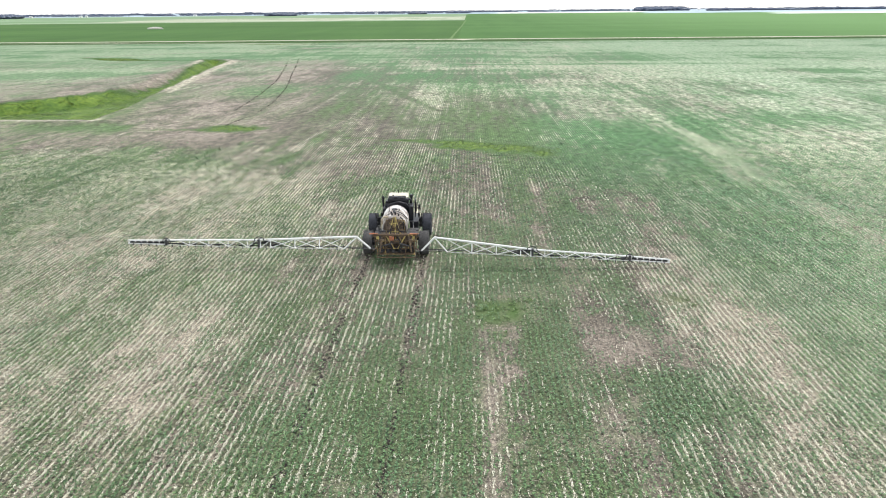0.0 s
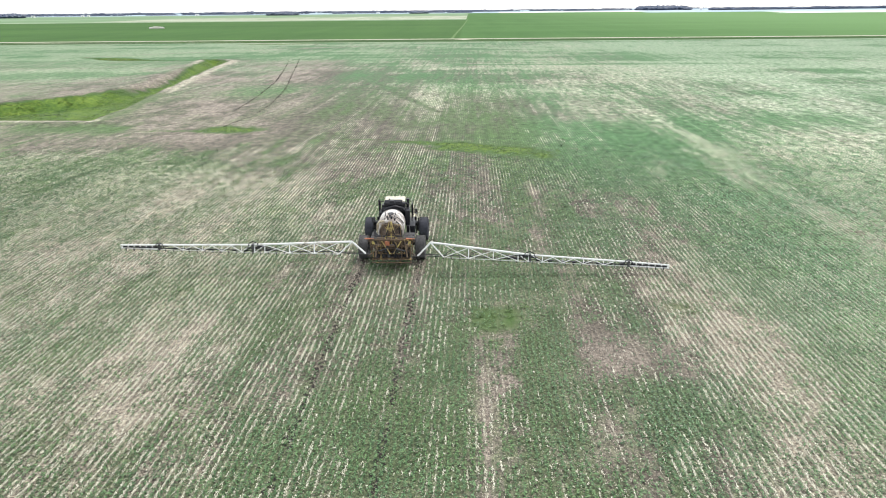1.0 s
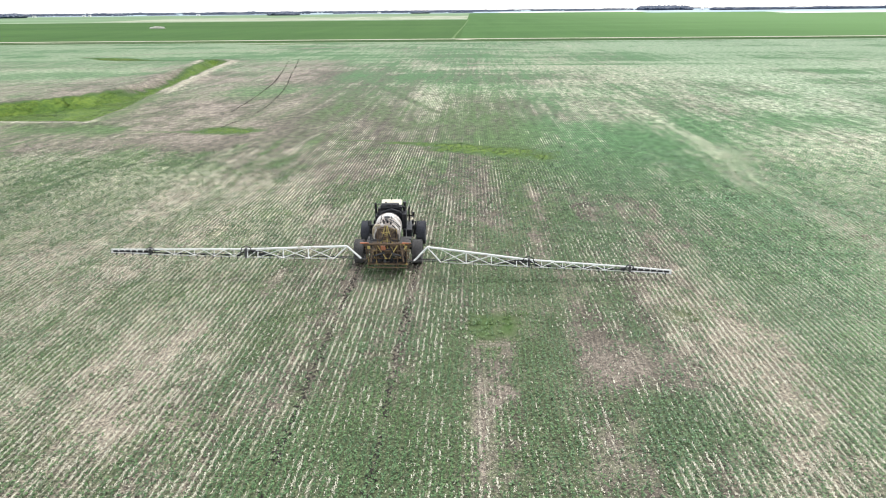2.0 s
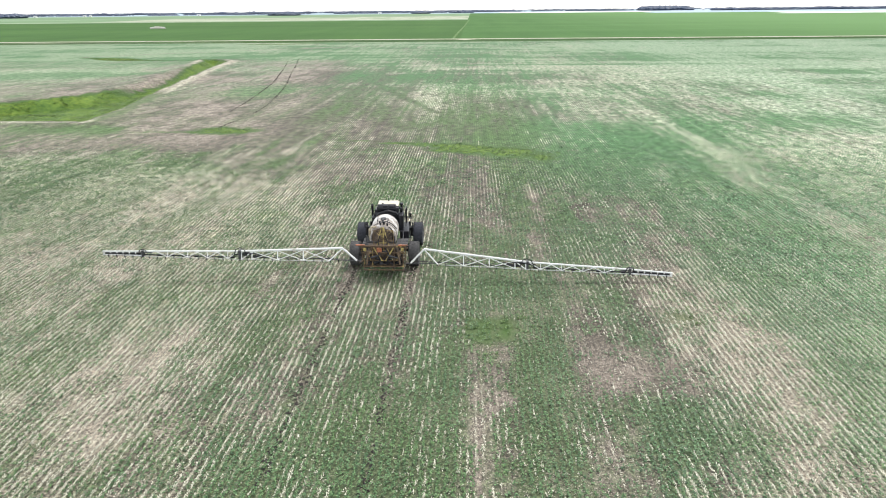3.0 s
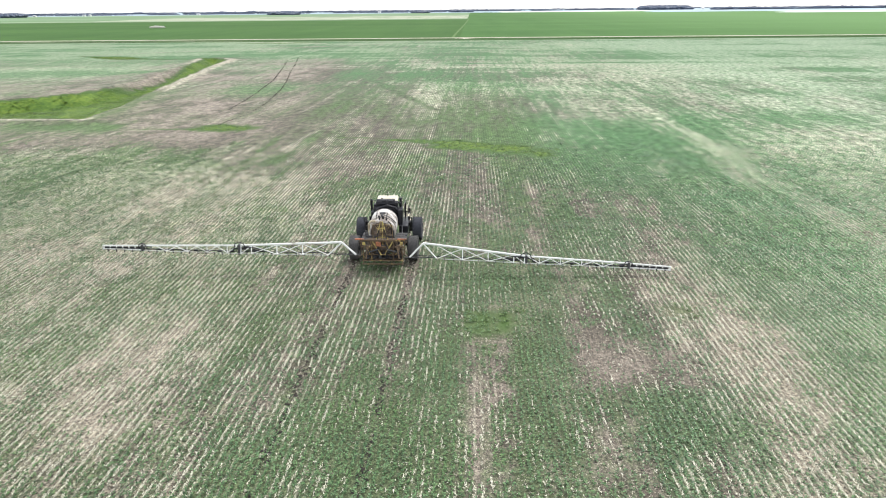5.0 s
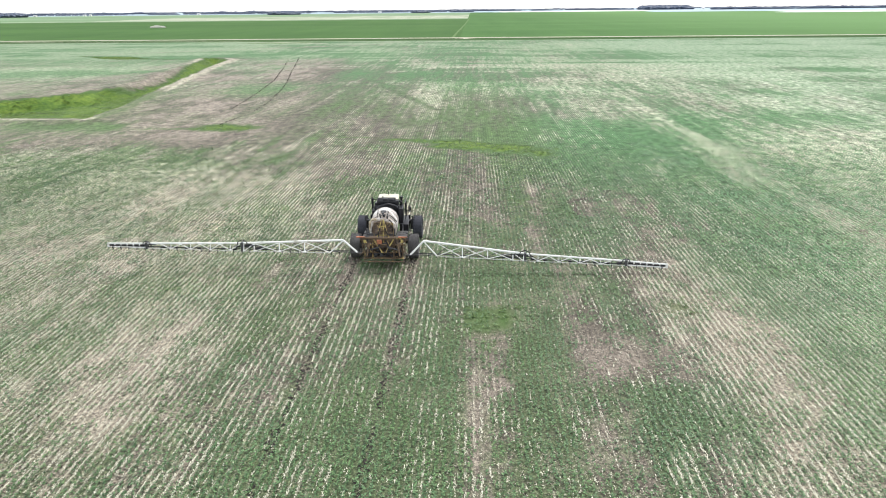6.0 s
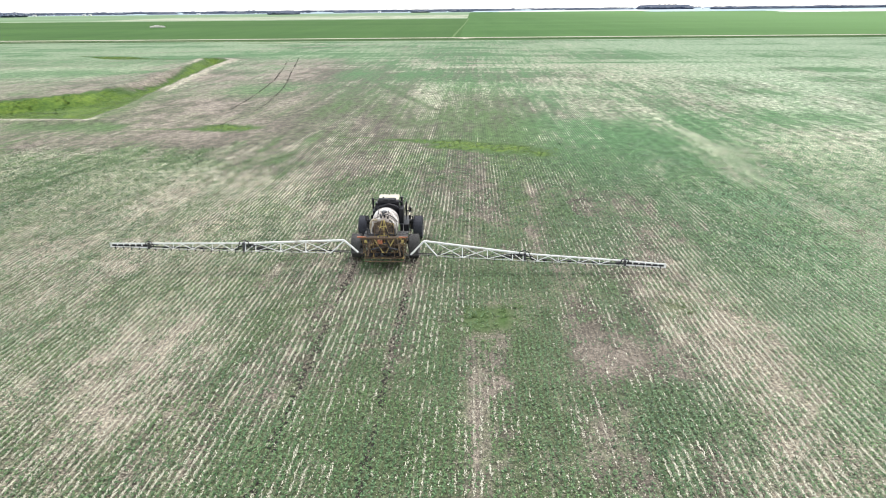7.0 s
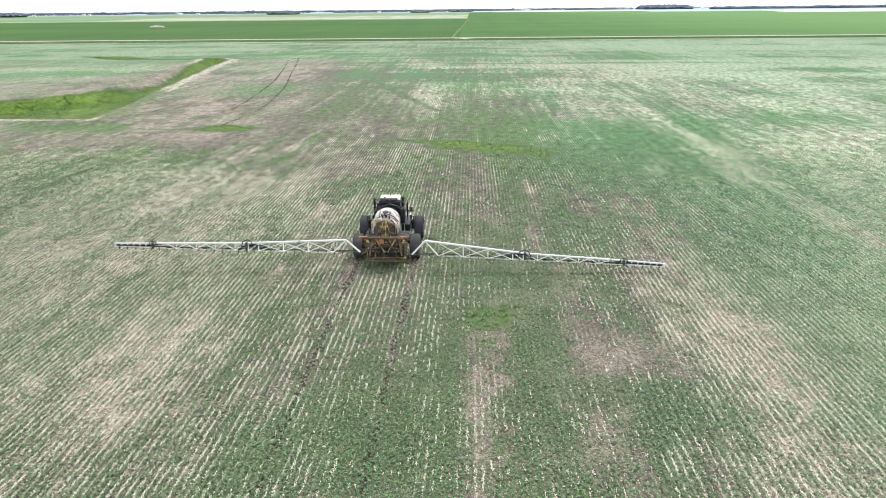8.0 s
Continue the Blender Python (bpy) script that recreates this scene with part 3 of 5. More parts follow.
def cover(x, y):
    """Share of green crop, of straw, of bare soil and of weeds at a place."""
    n1, n2, n3, n4 = fbm(x / 5, y / 13, 0), fbm(x / 2.2, y / 5, 1), fbm(x / 14, y / 22, 2), fbm(x / 1.3, y / 3.4, 3)
    streak = fbm(x / 0.8, y / 26, 4)
    wob = 0.35 * n2 + 0.35 * n4 + 0.3 * value_noise(x / 0.5, y / 0.9, 6)
    own = value_noise(np.round(x / 0.3) * 1.37, y / 6, 5) - 0.5
    more_green, more_brown = patches(x, y, GREENER, wob), 0.8 * patches(x, y, BROWN, 0.7 * wob + 0.3 * value_noise(x / 0.35, y / 0.6, 2))
    more_brown = more_brown * (0.25 + 1.15 * smooth(0.45 * n2 + 0.35 * n4 + 0.2 * value_noise(x / 0.6, y / 0.9, 7), 0.34, 0.62))
    green = 0.525 + 0.5 * (n1 - 0.5) + 0.55 * (n2 - 0.5) + 0.4 * (n3 - 0.5) + 0.25 * (streak - 0.5) - 0.2 * own + 0.1 * smooth(y, 46, 30) + more_green
    straw = 0.4 + 0.34 * own + 0.1 * smooth(x, 29, 35) * smooth(y, 40, 55) * smooth(y, 200, 130) + 0.3 * smooth(x, 10, 17) * smooth(y, 74, 56) + 0.2 * smooth(x, 33, 40) * smooth(y, 50, 80) + 0.1 * smooth(x, 40, 90) * smooth(y, 160, 190) - 0.12 * np.exp(-((x - 3) / 9) ** 2) * smooth(y, 125, 105) + 0.04 * np.exp(-((x - 2) / 13) ** 2) * smooth(y, 115, 135) * smooth(y, 230, 200) - 0.12 * np.exp(-((x - 7) / 5) ** 2) * smooth(y, 40, 47) * smooth(y, 84, 70) - 0.08 * np.exp(-(x / 14) ** 2) * smooth(y, 52, 62) - 0.1 * np.exp(-((x + 5) / 9) ** 2) * smooth(y, 44, 50) * smooth(y, 92, 80) + 0.2 * smooth(x, 16, 24) * smooth(y, 115, 75) + 1.6 * (fbm(x / 50, y / 14, 7) - 0.52) * smooth(y, 120, 190) + 0.14 * smooth(x, -9, -15) * smooth(y, 120, 80) + 0.5 * (n3 - 0.5) + 0.45 * (n4 - 0.5) - 0.35 * (n1 - 0.5) + 0.45 * (streak - 0.5) + patches(x, y, PALER, wob) - 0.55 * more_green
    bare = 0.75 * (1 - 0.65 * smooth(x, 14, 21)) * smooth(0.5 * fbm(x / 3, y / 7, 5) + 0.5 * fbm(x / 1.2, y / 2.4, 9), 0.52, 0.68) + 1.15 * more_brown
    green = green + 0.1 * smooth(x, 13, 19) * smooth(y, 90, 75)
    band = (fbm(x / 3.2, y / 46, 6) - 0.5) * smooth(x, 4, 14) * smooth(y, 120, 80)
    green, straw = green + 0.6 * band, straw - 0.7 * band
    straw = straw + 0.08 * smooth(x, -8, -12) * smooth(y, 58, 48) + 0.1 * smooth(x, 10, 14) * smooth(y, 48, 42)
    # bare, wet-killed ground round the ditch
    edge = n3 * 22 + n2 * 8
    low = smooth(y, 82 + edge * 0.5 + (x + 45) * 0.35, 96 + edge * 0.5 + (x + 45) * 0.35) * smooth(y, 262, 235) * smooth(x, -16 - 0.10 * (y - 100) + edge * 0.4 - 8, -30 - 0.10 * (y - 100) + edge * 0.4 - 8)
    low = low * (0.35 + 0.65 * smooth(0.6 * n1 + 0.4 * n2, 0.36, 0.54))
    bare = np.maximum(bare, low)
    mott = fbm(x / 11, y / 15, 8) - 0.5
    left = smooth(x, -82, -96) * smooth(y, 140, 165)
    green = green - 0.38 * low + 1.0 * mott * low + 0.3 * left - 0.4 * more_brown
    straw = straw * (1 - 0.72 * low) + 0.25 * left
    bare = bare * (1 - 0.85 * smooth(y, 85, 125) * (1 - low)) + patches(x, y, BROWN_FAR, wob)
    mid = np.exp(-((x - 4) / 7) ** 2) * smooth(y, 95, 75)
    bare, green = bare + 0.12 * mid * n2, green - 0.1 * mid
    green = green + 0.16 * smooth(x, 35, 70) * smooth(y, 120, 150)
    # far end of the field: thinner contrast, headland strip
    green = green + 0.22 * smooth(y, 200, 260) + 0.5 * np.exp(-((y - 219) / 2.0) ** 2) * smooth(x, -12, 0)
    straw = straw - 0.6 * np.exp(-((y - 219) / 2.2) ** 2) * smooth(x, -12, 0) * smooth(x, 70, 40) + 0.3 * np.exp(-((y - 208) / 8) ** 2) + 0.14 * smooth(y, 215, 260)
    back = smooth(x, -4, -14) * smooth(x, -60, -30) * smooth(y, 98, 118) * smooth(y, 300, 230)
    green, straw, bare = green - 0.12 * back, straw - 0.14 * back, np.maximum(bare, 0.15 * back)
    west = smooth(x, 6, -2) * smooth(x, -38, -26) * smooth(y, 44, 58) * smooth(y, 122, 108)
    green, straw, bare = green - 0.14 * west, straw + 0.02 * west, bare + 0.34 * west * n4
    for way in PASSES:
        run = np.exp(-(way_off(x, y, way) / 0.9) ** 2)
        straw, green = straw - 0.5 * run, green + 0.12 * run
    weed = np.minimum(patches(x, y, WEEDY, 0.1 + 1.2 * wob) * (0.25 + 1.5 * n4), 0.88 + 0.08 * smooth(y, 75, 90))
    # wheel tracks behind the sprayer; near its wheels, shade and mist painted as barer soil
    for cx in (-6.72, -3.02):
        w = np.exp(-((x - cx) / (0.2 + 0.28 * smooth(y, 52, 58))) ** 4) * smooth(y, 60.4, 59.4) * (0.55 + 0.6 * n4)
        fresh_shade = 1 + 0.5 * smooth(y, 51, 57)
        bare, green, straw = bare + 0.26 * w * fresh_shade, green - 0.26 * w * fresh_shade, straw * (1 - 0.55 * w)
    return np.clip(green, 0, 1), np.clip(straw, 0, 1), np.clip(bare, 0, 1), np.clip(weed, 0, 1)


# ---- ground ----
def spread(dense, far_lo, far_hi, first, growth, extra=()):
    """Grid lines: the dense ones, growing steps out to both ends, and some exact lines."""
    lo, hi, a, b = [], [], dense[0], dense[-1]
    st = first
    while a > far_lo:
        a -= st
        lo.append(max(a, far_lo))
        st *= growth
    st = first
    while b < far_hi:
        b += st
        hi.append(min(b, far_hi))
        st *= growth
    g = np.array(sorted(set(np.round([*lo, *dense, *hi, *extra], 3))))
    return g[np.concatenate([[True], np.diff(g) > 0.2])]


def build_ground():
    gx = spread(list(np.arange(-150, -64, 1.0)) + list(np.arange(-64, 48.1, 0.5)) + list(np.arange(49, 104, 1.0)), -4800, 4800, 0.8, 1.09, (-6.0,))
    gy = spread(list(np.arange(14, 112, 0.5)) + list(np.arange(112, 262, 0.9)) + list(np.arange(263, 345, 2.0)), -4800, 4800, 1.5, 1.09, (362, 385.6, 388.2, 980, 1000, 1018, 1040, 1420, 1750, 1900, 2100, 2450))
    X, Y = np.meshgrid(gx, gy, indexing="ij")
    x, y = X.ravel(), Y.ravel()
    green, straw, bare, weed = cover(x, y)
    deep, arm, wide = ditch_depth(x, y), way_off(x, y, DITCH_ARM), arm_half(x)
    inside = np.maximum(smooth(deep, -0.3, 0.4), smooth(arm, wide + 0.4, wide - 0.4))
    east = smooth(x + 0.26 * (y - 160), -69, -67)
    rough = fbm(x / 2.5, y / 4, 3)
    # dry pale lip on the east side, olive slope nearer, brown cut bank on the west side
    lip = smooth(deep, -3.0, -2.2) * smooth(deep, 0.0, -0.4) * east * smooth(y, 146, 162) * smooth(y, 246, 238)
    slope = smooth(deep, -2.8 - 1.5 * rough, -1.6) * smooth(deep, 0.0, -0.4) * east * smooth(y, 162, 146) * smooth(y, 112, 118)
    cut = smooth(deep, 3.4 * rough + 1.4, 3.4 * rough + 0.2) * inside * (1 - east) * smooth(y, 154, 170) * smooth(y, 236, 226)
    foot = smooth(deep, -1.6, -0.8) * smooth(deep, 0.0, -0.3) * (1 - east * smooth(y, 118, 122)) * smooth(y, 122, 118)
    dirt = smooth(way_off(x, y, DIRT_EDGE), 1.6, 0.6)
    weed = np.maximum(weed * (1 - lip), inside * (1 - cut))
    weed = np.maximum(weed, 0.56 * slope)
    dry = np.maximum(lip, foot)
    bare = np.maximum(np.maximum(bare * (1 - 0.5 * dry), cut), np.maximum(0.7 * slope, dirt))
    green = green * (1 - 0.9 * np.maximum(np.maximum(dry, cut), dirt))
    straw = straw * (1 - inside) * (1 - 0.6 * dirt) + dry * (0.65 + 0.5 * rough)
    z = -1.9 * smooth(deep, 0.0, 4.2) - 0.6 * smooth(arm, wide, wide * 0.4) + 0.35 * smooth(deep, -5, -1) * smooth(deep, 0.6, 0) + 0.4 * (rough - 0.5) * inside
    z += 0.05 * (fbm(x / 9, y / 9, 7) - 0.5) * smooth(np.hypot(x, y - 60), 400, 200)
    nx, ny = len(gx), len(gy)
    idx = np.arange(nx * ny).reshape(nx, ny)
    q = np.stack([idx[:-1, :-1], idx[1:, :-1], idx[1:, 1:], idx[:-1, 1:]], -1).reshape(-1, 4)
    me = bpy.data.meshes.new("ground")
    me.vertices.add(nx * ny)
    me.vertices.foreach_set("co", np.stack([x, y, z], -1).astype(np.float32).ravel())
    me.loops.add(q.size)
    me.loops.foreach_set("vertex_index", q.astype(np.int32).ravel())
    me.polygons.add(len(q))
    me.polygons.foreach_set("loop_start", np.arange(0, q.size, 4, dtype=np.int32))
    fx, fy = x[q].mean(1), y[q].mean(1)
    slot = np.zeros(len(q), np.int32)
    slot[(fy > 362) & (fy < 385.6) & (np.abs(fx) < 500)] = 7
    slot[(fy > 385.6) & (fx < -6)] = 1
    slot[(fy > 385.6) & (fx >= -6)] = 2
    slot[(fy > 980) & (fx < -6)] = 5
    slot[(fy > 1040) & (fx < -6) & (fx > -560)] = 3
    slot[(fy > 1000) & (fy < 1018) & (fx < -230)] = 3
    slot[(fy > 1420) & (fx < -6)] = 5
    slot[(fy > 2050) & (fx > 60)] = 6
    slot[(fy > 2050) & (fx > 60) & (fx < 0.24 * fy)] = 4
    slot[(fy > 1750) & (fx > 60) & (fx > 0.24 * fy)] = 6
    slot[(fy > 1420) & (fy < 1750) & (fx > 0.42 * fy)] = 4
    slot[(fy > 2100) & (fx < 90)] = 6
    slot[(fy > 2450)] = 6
    me.polygons.foreach_set("material_index", slot)
    me.update(calc_edges=True)
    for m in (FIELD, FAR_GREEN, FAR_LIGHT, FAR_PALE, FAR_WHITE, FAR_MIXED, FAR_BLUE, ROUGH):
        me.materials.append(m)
    att = me.color_attributes.new("cover", "FLOAT_COLOR", "POINT")
    att.data.foreach_set("color", np.stack([green, straw, bare, weed], -1).astype(np.float32).ravel())
    me.shade_smooth()
    tagged(new("ground", me), "flat stubble field with green crop rows and bare patches", "field", kind="structure")


build_ground()


def ribbon(name, line, width, z, material, label, wobble=0.4, seed=3):
    """A low strip of packed earth along a line of points."""
    rng = random.Random(seed)
    bm = bmesh.new()
    pts = []
    for (ax, ay), (bx, by) in zip(line, line[1:]):
        k = max(2, int(math.hypot(bx - ax, by - ay) / 8))
        pts += [(ax + (bx - ax) * i / k, ay + (by - ay) * i / k) for i in range(k)]
    pts.append(line[-1])
    prev = None
    for i, (px, py) in enumerate(pts):
        qx, qy = pts[min(i + 1, len(pts) - 1)]
        ox, oy = pts[max(i - 1, 0)]
        d = Vector((qx - ox, qy - oy, 0)).normalized()
        nrm = Vector((-d.y, d.x, 0))
        row = []
        for off, dz in ((-1.15, -0.03), (-0.85, 1), (0.85, 1), (1.15, -0.03)):
            row.append(bm.verts.new(Vector((px, py, z * dz)) + nrm * (off * width / 2 + rng.uniform(-wobble, wobble) * 0.5)))
        if prev:
            for a in range(3):
                bm.faces.new((prev[a], row[a], row[a + 1], prev[a + 1]))
        prev = row
    return tagged(part(name, bm, material), label, "track", kind="structure")


ribbon("field_track", [(-420, 391), (-160, 389), (-10, 390), (160, 388.5), (420, 388)], 3.4, 0.16, TRACK, "pale dry dirt track along the field edge")
ribbon("dirt_lane", [(-9.8, 392), (-9.2, 462), (-6.4, 680), (-3.8, 1045)], 1.2, 0.14, LANE, "faint pale lane between two green fields")
ribbon("field_crossing", [(-6, 380), (-2, 386), (3, 391)], 5.0, 0.16, TRACK, "worn dirt crossing into the field")
ribbon("turning_track", [(-330, 378), (-190, 374), (-122, 366), (-90, 352), (-66, 338)], 0.7, 0.06, TRACK, "pale wheel track beside the field edge")


# ---- plants ----
def leaves(cx, cy, cz, length, width, tilt, rng, n=4, along=None):
    """n pointed leaves, four corners each, round every centre."""
    k = len(cx)
    az = rng.rand(k, n) * 2 * np.pi
    if along is not None:
        az = np.where(rng.rand(k, n) < 0.5, 0.5, 1.5) * np.pi + rng.normal(0, along, (k, n))
    up = np.radians(rng.uniform(tilt[0], tilt[1], (k, n)))
    L = length[:, None] * rng.uniform(0.7, 1.25, (k, n))
    W = width[:, None] * rng.uniform(0.7, 1.25, (k, n))
    out = L * 0.35
    h = rng.uniform(0.3, 1.0, (k, n)) * cz[:, None]
    d = np.stack([np.cos(az) * np.cos(up), np.sin(az) * np.cos(up), np.sin(up)], -1)
    s = np.stack([-np.sin(az), np.cos(az), np.zeros_like(az)], -1)
    base = np.stack([cx[:, None] + np.cos(az) * out * 0.4, cy[:, None] + np.sin(az) * out * 0.4, h], -1)
    mid = base + d * (L * 0.5)[..., None]
    tip = base + d * L[..., None]
    tip[..., 2] -= L * 0.15
    v = np.stack([base, mid + s * (W / 2)[..., None], tip, mid - s * (W / 2)[..., None]], -2)
    return v.reshape(-1, 4, 3)


def field_spots(step_x, step_y, shift, rng, full=40.0, y1=122):
    """Spots along the drill rows, all of them in the near part of the field, ever fewer and bolder further out."""
    kx, ky = np.meshgrid(np.arange(-66, 66, step_x) + shift, np.arange(32, y1, step_y), indexing="ij")
    x = kx.ravel() + rng.normal(0, 0.022, kx.size)
    y = ky.ravel() + rng.uniform(-0.5, 0.5, kx.size) * step_y
    d = y - 19
    share = np.clip((full / d) ** 1.8, 0, 1) * smooth(d, 88, 48) * smooth(np.abs(x) - 0.74 * d, 5, 2)
    keep = rng.rand(x.size) < share
    x, y = x[keep], y[keep]
    x = x + 0.06 * (value_noise(x / 6, y / 9, 8) - 0.5)
    return x, y, np.clip((full / d[keep]) ** -0.8, 1, 2.1)


def sow():
    rng = np.random.RandomState(5)
    x, y, big = field_spots(0.3, 0.085, 0.15, rng, 34)
    x = x + rng.normal(0, 0.045, x.size)
    green, straw, bare, weed = cover(x, y)
    patchy = value_noise(x / 0.55, y / 0.75, 9)
    keep = rng.rand(x.size) < np.clip(0.12 + 1.35 * green + 0.9 * (patchy - 0.5) - 0.35 * bare, 0.02, 1) * (1 - 0.5 * (weed > 0.5)) * (weed < 0.88)
    x, y, big, green = x[keep], y[keep], big[keep], green[keep]
    v = leaves(x, y, 0.05 + 0.12 * rng.rand(x.size) * (0.5 + green), 0.09 * big, 0.058 * big, (-15, 45), rng, 5, 0.8)
    tagged(soup("row_crop", v, CROP_LEAF), "young green crop plants in dense rows", "crop")
    x, y, big = field_spots(0.3, 0.06, 0.0, rng, 36)
    green, straw, bare, weed = cover(x, y)
    dash = value_noise(np.round(x / 0.3) * 1.7, y / 0.21, 4)
    x = x + 0.07 * (value_noise(np.round(x / 0.3) * 2.3, y / 0.5, 1) - 0.5) * (1 + 1.6 * smooth(x, -11, -17))
    keep = rng.rand(x.size) < np.clip(1.3 * straw - 0.08 * green, 0.04, 0.9) * smooth(dash + 0.38 * straw, 0.52, 0.72) * (0.2 + 1.6 * smooth(0.6 * value_noise(x / 0.7, y / 1.1, 3) + 0.4 * value_noise(x / 1.9, y / 2.6, 7), 0.26, 0.66)) * (weed < 0.5) * (1 - 0.6 * smooth(bare, 0.35, 0.8))
    x, y, big = x[keep], y[keep], big[keep]
    big = np.clip(big, 1, 1.35)
    x = x + rng.normal(0, 0.02, x.size)
    v = leaves(x, y, np.full(x.size, 0.07), 0.1 * big, 0.022 * big, (0, 34), rng, 5, 0.28)
    tagged(soup("stubble", v, STRAW), "pale cut straw stubble standing in rows", "stubble")
    x, y, big = field_spots(0.15, 0.15, 0.05, rng, 32)
    x = x + rng.uniform(-0.075, 0.075, x.size)
    green, straw, bare, weed = cover(x, y)
    keep = rng.rand(x.size) < np.clip(0.3 + 0.42 * straw + 1.2 * bare - 0.25 * green, 0.12, 1) * (weed < 0.5)
    x, y, big = x[keep], y[keep], np.clip(big[keep], 1, 1.5)
    v = leaves(x, y, np.full(x.size, 0.035), 0.1 * big, 0.022 * big, (-4, 14), rng, 2)
    tagged(soup("straw_litter", v, LITTER), "bleached straw litter lying between the rows", "straw")


def tufts(name, x, y, z, height, label, material, n=6, wide=0.22, lean=(35, 85)):
    rng = np.random.RandomState(len(x))
    v = leaves(x, y, np.full(len(x), 0.08), height, height * wide, lean, rng, n)
    v[..., 2] += np.repeat(z, n)[:, None]
    return tagged(soup(name, v, material), label, "grass")


def grow_grass():
    rng = np.random.RandomState(8)
    x, y = rng.uniform(-150, -54, 200000), rng.uniform(110, 268, 200000)
    deep, arm, wide = ditch_depth(x, y), way_off(x, y, DITCH_ARM), arm_half(x)
    west = smooth(x + 0.26 * (y - 160), -67, -69) * smooth(y, 154, 170) * smooth(y, 236, 226)
    keep = ((deep > 0.1 + 2.6 * west * rng.rand(x.size)) | (arm < wide)) & (value_noise(x / 2.2, y / 2.2, 5) + 0.3 * rng.rand(x.size) > 0.36)
    x, y, deep, arm, wide = x[keep], y[keep], deep[keep], arm[keep], wide[keep]
    z = -1.9 * smooth(deep, 0.0, 4.2) - 0.6 * smooth(arm, wide, wide * 0.4) + 0.4 * (fbm(x / 2.5, y / 4, 3) - 0.5)
    clump = value_noise(x / 3.5, y / 3.5, 2)
    tufts("ditch_grass", x, y, z, 0.1 + 0.28 * clump * rng.rand(x.size), "lush yellow-green grass filling a shallow ditch", GRASS, 3, 0.55, (2, 34))
    x, y = rng.uniform(-45, 20, 160000), rng.uniform(17, 116, 160000)
    weed = cover(x, y)[3]
    keep = rng.rand(x.size) < np.clip(weed * 1.1 - 0.3 - 0.4 * smooth(y, 78, 88), 0, 0.6)
    x, y = x[keep], y[keep]
    tufts("weed_patch", x, y, np.zeros(x.size), 0.09 + 0.1 * rng.rand(x.size), "low yellow-green weeds in a damp patch", WEED, 6, 0.45, (5, 55))
    x, y = rng.uniform(-420, 420, 13000), 364 + 21.4 * rng.rand(13000)
    keep = np.abs(x + 2) > 7
    x, y = x[keep], y[keep]
    tufts("verge_grass", x, y, np.zeros(x.size), 0.1 + 0.2 * rng.rand(x.size), "dark rank grass on the field edge", VERGE, 4, 0.45)


def clods():
    """Dark earth pressed up in the wheel tracks and old ruts."""
    rng = np.random.RandomState(21)
    xs, ys, rs = [], [], []
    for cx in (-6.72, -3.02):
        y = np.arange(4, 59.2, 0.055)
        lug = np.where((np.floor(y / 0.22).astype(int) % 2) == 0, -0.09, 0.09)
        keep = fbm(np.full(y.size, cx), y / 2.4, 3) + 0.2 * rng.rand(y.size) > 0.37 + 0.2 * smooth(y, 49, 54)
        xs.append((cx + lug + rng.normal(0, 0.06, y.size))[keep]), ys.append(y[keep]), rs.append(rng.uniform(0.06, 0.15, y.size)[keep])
    for line in RUTS:
        for (ax, ay), (bx, by) in zip(line, line[1:]):
            t = rng.rand(int(math.hypot(bx - ax, by - ay) * 14))
            keep = fbm(ax + (bx - ax) * t, (ay + (by - ay) * t) / 9, 1) + 0.3 * rng.rand(t.size) > 0.54
            t = t[keep]
            xs.append(ax + (bx - ax) * t + rng.normal(0, 0.12, t.size)), ys.append(ay + (by - ay) * t), rs.append(rng.uniform(0.05, 0.12, t.size))
    x, y, r = np.concatenate(xs), np.concatenate(ys), np.concatenate(rs)
    n = len(x)
    az = rng.rand(n) * 6.28
    ring = [np.stack([x + r * np.cos(az + a) * rng.uniform(0.7, 1.2, n), y + r * np.sin(az + a) * rng.uniform(0.8, 1.6, n), np.full(n, -0.02)], -1) for a in (0, 2.1, 4.2)]
    top = np.stack([x, y, 0.45 * r + 0.01], -1)
    v = np.stack([np.stack([ring[i], ring[(i + 1) % 3], top], 1) for i in range(3)], 1).reshape(-1, 3, 3)
    tagged(soup("soil_clods", v, CLOD), "dark crumbled soil pressed into wheel tracks", "soil")


sow()
grow_grass()
clods()


